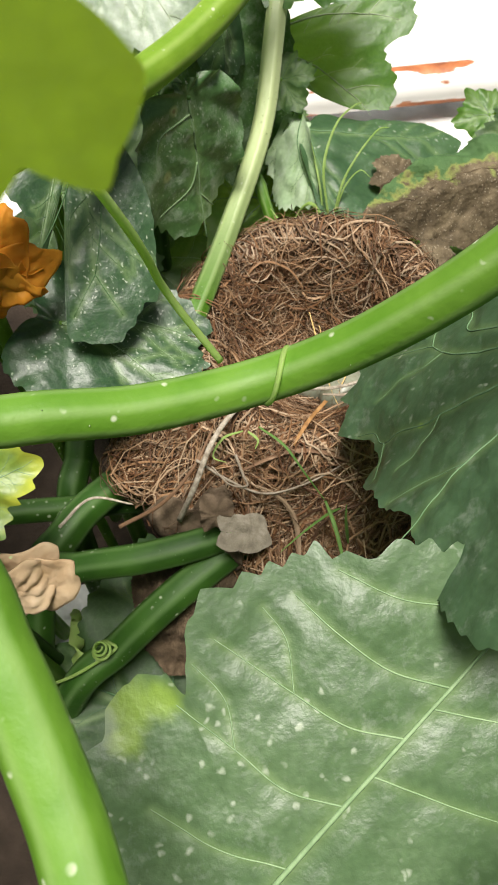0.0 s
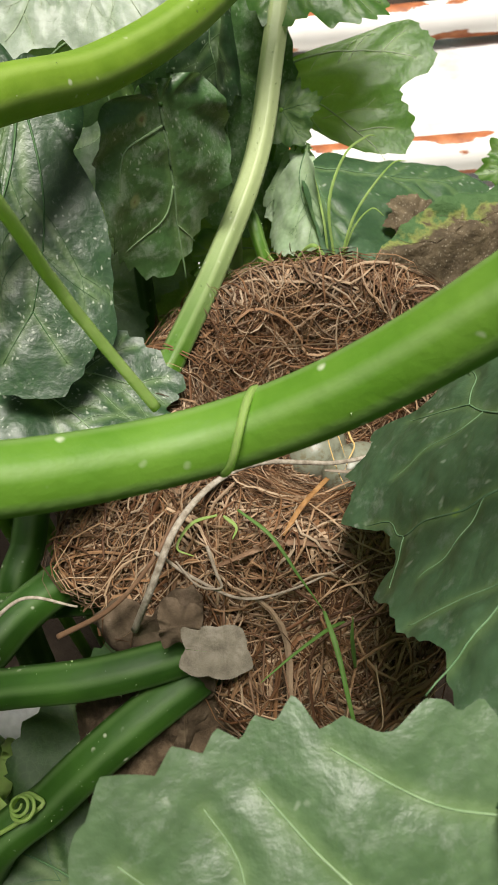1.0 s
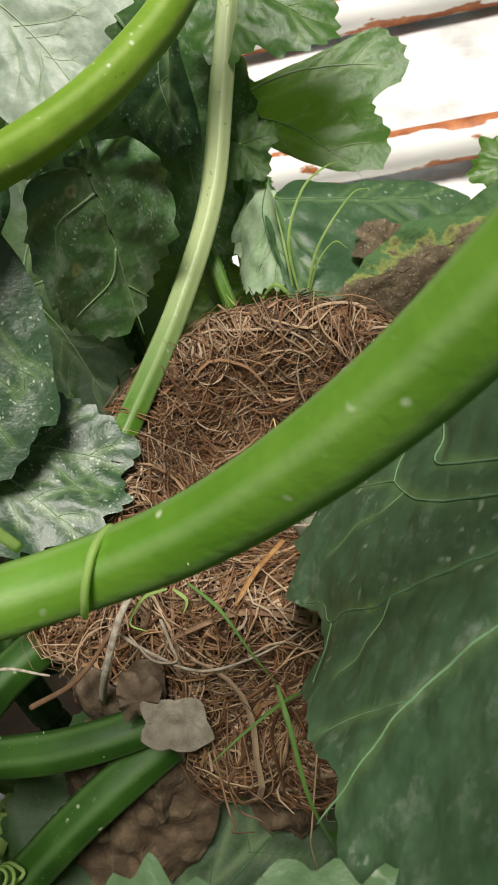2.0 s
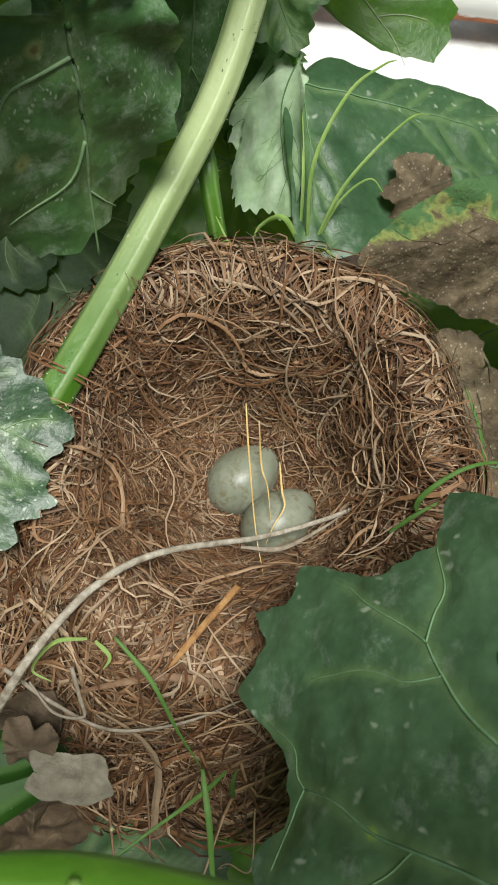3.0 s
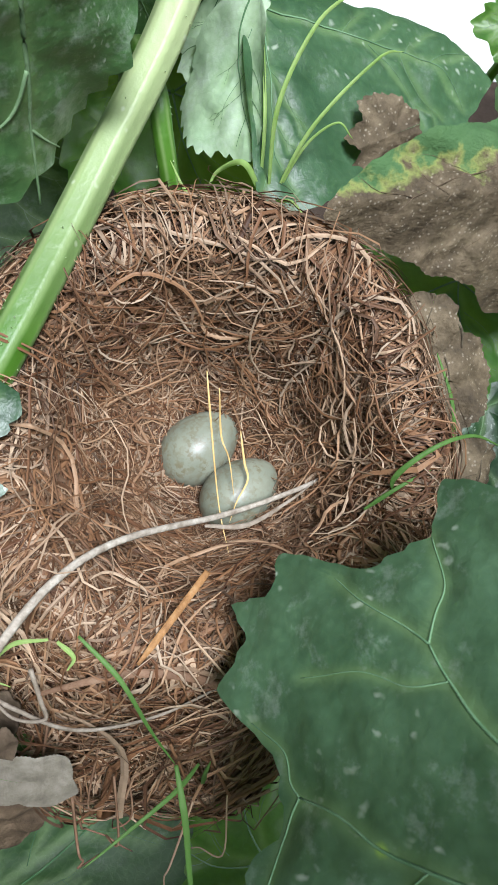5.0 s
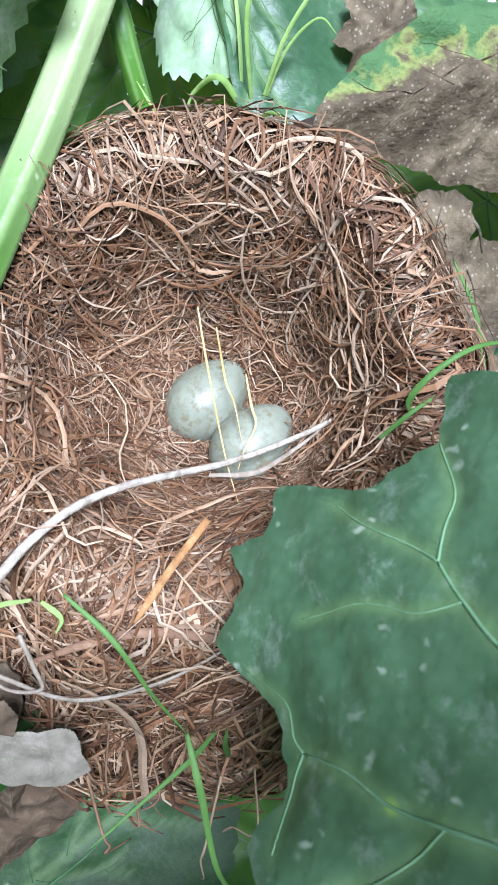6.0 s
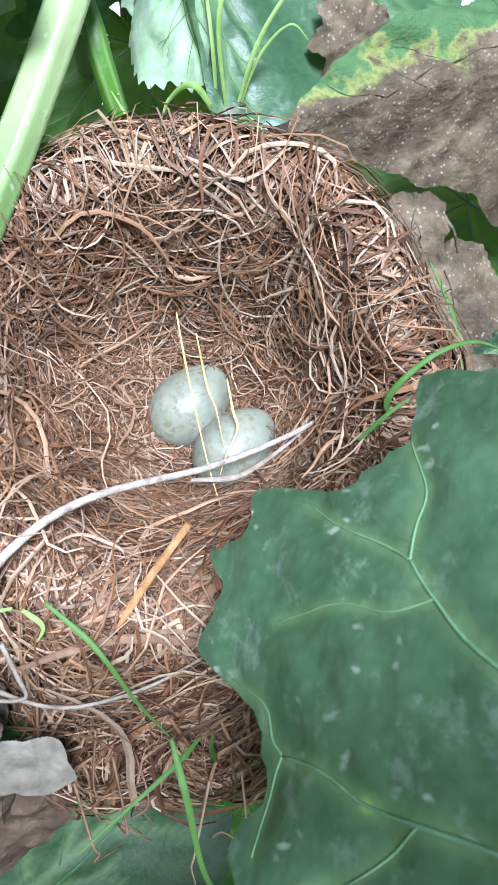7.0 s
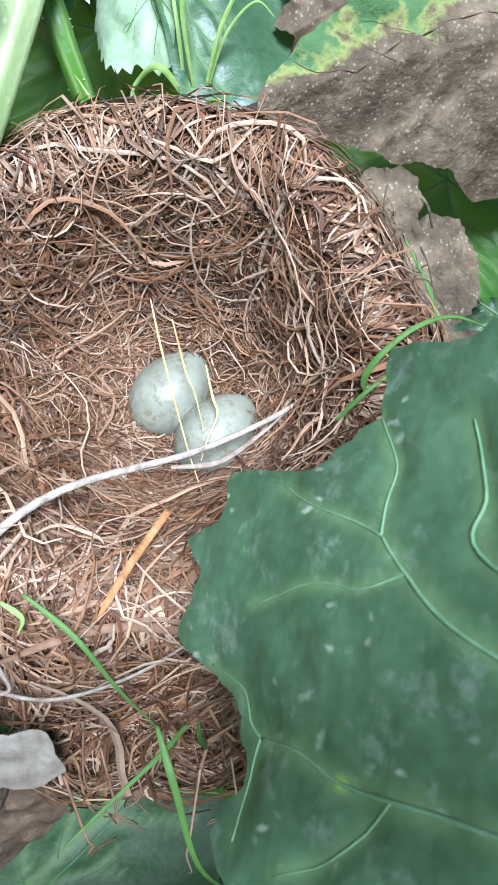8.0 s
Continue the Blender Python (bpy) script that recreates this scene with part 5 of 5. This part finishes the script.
leaf((0.195, 0.345, 0.215), (-0.9, 0.1, -0.1), (0.0, -0.35, 0.9), ROUND, LEAF_DARKENED, "greyish green squash leaf beyond the dead one", seed=45, scale=0.42, petiole=[(0.22, 0.36, 0.1), (0.22, 0.37, 0.0)])
leaf((0.004, 0.372, 0.325), (0.10, -0.05, -1.0), (0.25, -0.9, 0.3), [(-172, 10), (-120, 22), (-70, 34), (-40, 48), (-20, 88), (0, 118), (20, 95), (45, 60), (70, 42), (120, 26), (172, 10)], LEAF_STREAK, "dark hanging squash leaf behind the light stalk", seed=51, vein_size=1.3, wave=3, petiole=[(-0.01, 0.43, 0.25), (-0.01, 0.45, 0.0)])
short = thing("squash_stalk", (0.03, 0.31, 0.0), "short pale green squash stalk behind the nest", "stalk", "squash stalks")
stalk(short, [(0.031, 0.276, 0.240), (0.0275, 0.286, 0.252), (0.025, 0.297, 0.257), (0.020, 0.318, 0.247), (0.018, 0.34, 0.18), (0.018, 0.35, 0.0)], [0.0028, 0.0034], STALK_LIGHT, 50, 60, 9, "stalk")
leaf((-0.0132, 0.0588, 0.4782), (-0.9, 0.1, -0.05), (0.3, -0.6, 0.72), ROUND, LEAF_LIME, "plain lime green squash leaf close above", seed=47, scale=0.21, steps=240, rings=24, vein=LEAF_LIME, vein_size=0.3, pucker=0.0, wave=0.3, lines=[(0.1, (0, 0), (1, 0))], teeth=(0.8, 6.0))

flower = thing("squash_flower", (-0.0780, 0.197, 0.310), "withered orange squash flower among the leaves", "flower")
for k in range(5):
    a = k * 1.256
    part("petal", crumpled((-0.078 + 0.006 * np.cos(a), 0.197 + 0.004 * np.sin(a), 0.312 + 0.007 * np.sin(a)), (np.cos(a), 0.3, np.sin(a)), (-np.sin(a), 0.5, np.cos(a)), 0.018, 0.011, 0.0035, 80 + k, 12, 12, 0.5), PETAL, flower)
part("base", tube(curve([(-0.082, 0.20, 0.30), (-0.09, 0.205, 0.285), (-0.1, 0.21, 0.0)], 20), [0.006] * 4 + [0.0035] * 16, 12), STALK, flower)
blossom = thing("wilted_blossom", (-0.072, 0.0915, 0.2820), "dry tan wilted squash blossom", "flower")
for k in range(3):
    a = k * 2.1
    part("petal", crumpled((-0.072 + 0.003 * np.cos(a), 0.0915 + 0.003 * np.sin(a), 0.282 + 0.002 * k), (1, 0.2 * k, 0.1), (-0.1, 0.5, 0.8), 0.0125, 0.011, 0.0026, 90 + k, 12, 12, 0.3), PETAL_DRY, blossom)
part("stem", tube(curve([(-0.08, 0.093, 0.278), (-0.095, 0.096, 0.25), (-0.10, 0.1, 0.0)], 20), 0.003, 10), STALK_DARK, blossom)
leaf((-0.100, 0.133, 0.283), (1.0, 0.1, -0.1), (0.1, -0.5, 0.85), ROUND, LEAF_YELLOW, "yellowing torn squash leaf with a dark dry edge", seed=49, scale=0.30, steps=240, rings=24, petiole=[(-0.12, 0.14, 0.2), (-0.125, 0.14, 0.0)])
single("plastic_sheet", crumpled((-0.118, 0.143, 0.05), (1, 0, 0.1), (0, 0.9, 0.2), 0.035, 0.03, 0.006, 95), FOIL, (-0.118, 0.143, 0.05), "crumpled white plastic sheet under the plants", "plastic sheet")

# next row of plants across the path
row_rng = np.random.default_rng(5)
for k in range(22):
    x, y, z = -0.7 + 0.078 * k + row_rng.uniform(-0.04, 0.04), 1.06 + row_rng.uniform(0, 0.06), 0.02 + row_rng.uniform(0, 0.06)
    leaf((x, y, z), (row_rng.uniform(-0.8, 0.8), -0.15, row_rng.uniform(0.1, 0.5)), (row_rng.uniform(-0.3, 0.3), -0.8, 0.5), ROUND, LEAF_GREY if k % 3 else LEAF_PALE, "grey-green squash leaf of the next row", seed=100 + k, scale=row_rng.uniform(0.6, 1.0), steps=160, rings=14, petiole=[(x + 0.02, y + 0.06, z * 0.6), (x + 0.03, y + 0.08, 0.0)], group="leaves of the next row")

# unseen squash leaves added all around to block light from the sky
ring_rng = np.random.default_rng(9)
for k in range(20):
    a = radians(150 + 240 * k / 19 + ring_rng.uniform(-5, 5))
    far = ring_rng.uniform(0.30, 0.48)
    x, y, z = 0.04 + far * np.cos(a), 0.17 + far * np.sin(a), ring_rng.uniform(0.28, 0.45) + 0.08 * max(0.0, -np.sin(a))
    leaf((x, y, z), (-np.cos(a) + ring_rng.uniform(-0.4, 0.4), -np.sin(a) + ring_rng.uniform(-0.4, 0.4), -0.5), (-0.3 * np.cos(a), -0.3 * np.sin(a), 0.9), ROUND, LEAF_DARKENED, "broad unseen squash leaf added to block light", seed=200 + k, scale=ring_rng.uniform(1.2, 1.6), steps=160, rings=14, petiole=[(x + 0.03 * np.cos(a), y + 0.03 * np.sin(a), z * 0.6), (x + 0.05 * np.cos(a), y + 0.05 * np.sin(a), 0.0)], group="leaves of the same row")

# made-up canopy leaves out of view, placed to shade the dark side
for x, y, z, seed in ((-0.20, 0.16, 0.44, 231), (-0.17, 0.30, 0.46, 232), (-0.26, 0.25, 0.40, 233), (0.24, 0.16, 0.44, 234), (0.27, 0.26, 0.38, 235)):
    leaf((x, y, z), (0.2 if x < 0 else -0.2, -0.6, -0.2), (0.0, -0.1, 1.0), ROUND, LEAF_DARKENED, "broad unseen squash leaf added to block light", seed=seed, scale=1.1, steps=160, rings=14, petiole=[(x, y + 0.04, z * 0.6), (x, y + 0.06, 0.0)], group="leaves of the same row")
# two filler leaves whose dark colour stands in for shade
leaf((-0.035, 0.425, 0.285), (0.12, -0.02, -1.0), (0.05, -0.95, 0.25), ROUND, LEAF_DARKENED, "squash leaf hanging behind, green darkened for shade", seed=55, scale=1.1, petiole=[(-0.04, 0.45, 0.2), (-0.045, 0.46, 0.0)])
leaf((-0.088, 0.365, 0.205), (1.0, 0.05, -0.02), (0.0, -0.6, 0.8), ROUND, LEAF_DARKENED, "low squash leaf, green darkened for shade", seed=57, petiole=[(-0.12, 0.39, 0.1), (-0.12, 0.4, 0.0)])
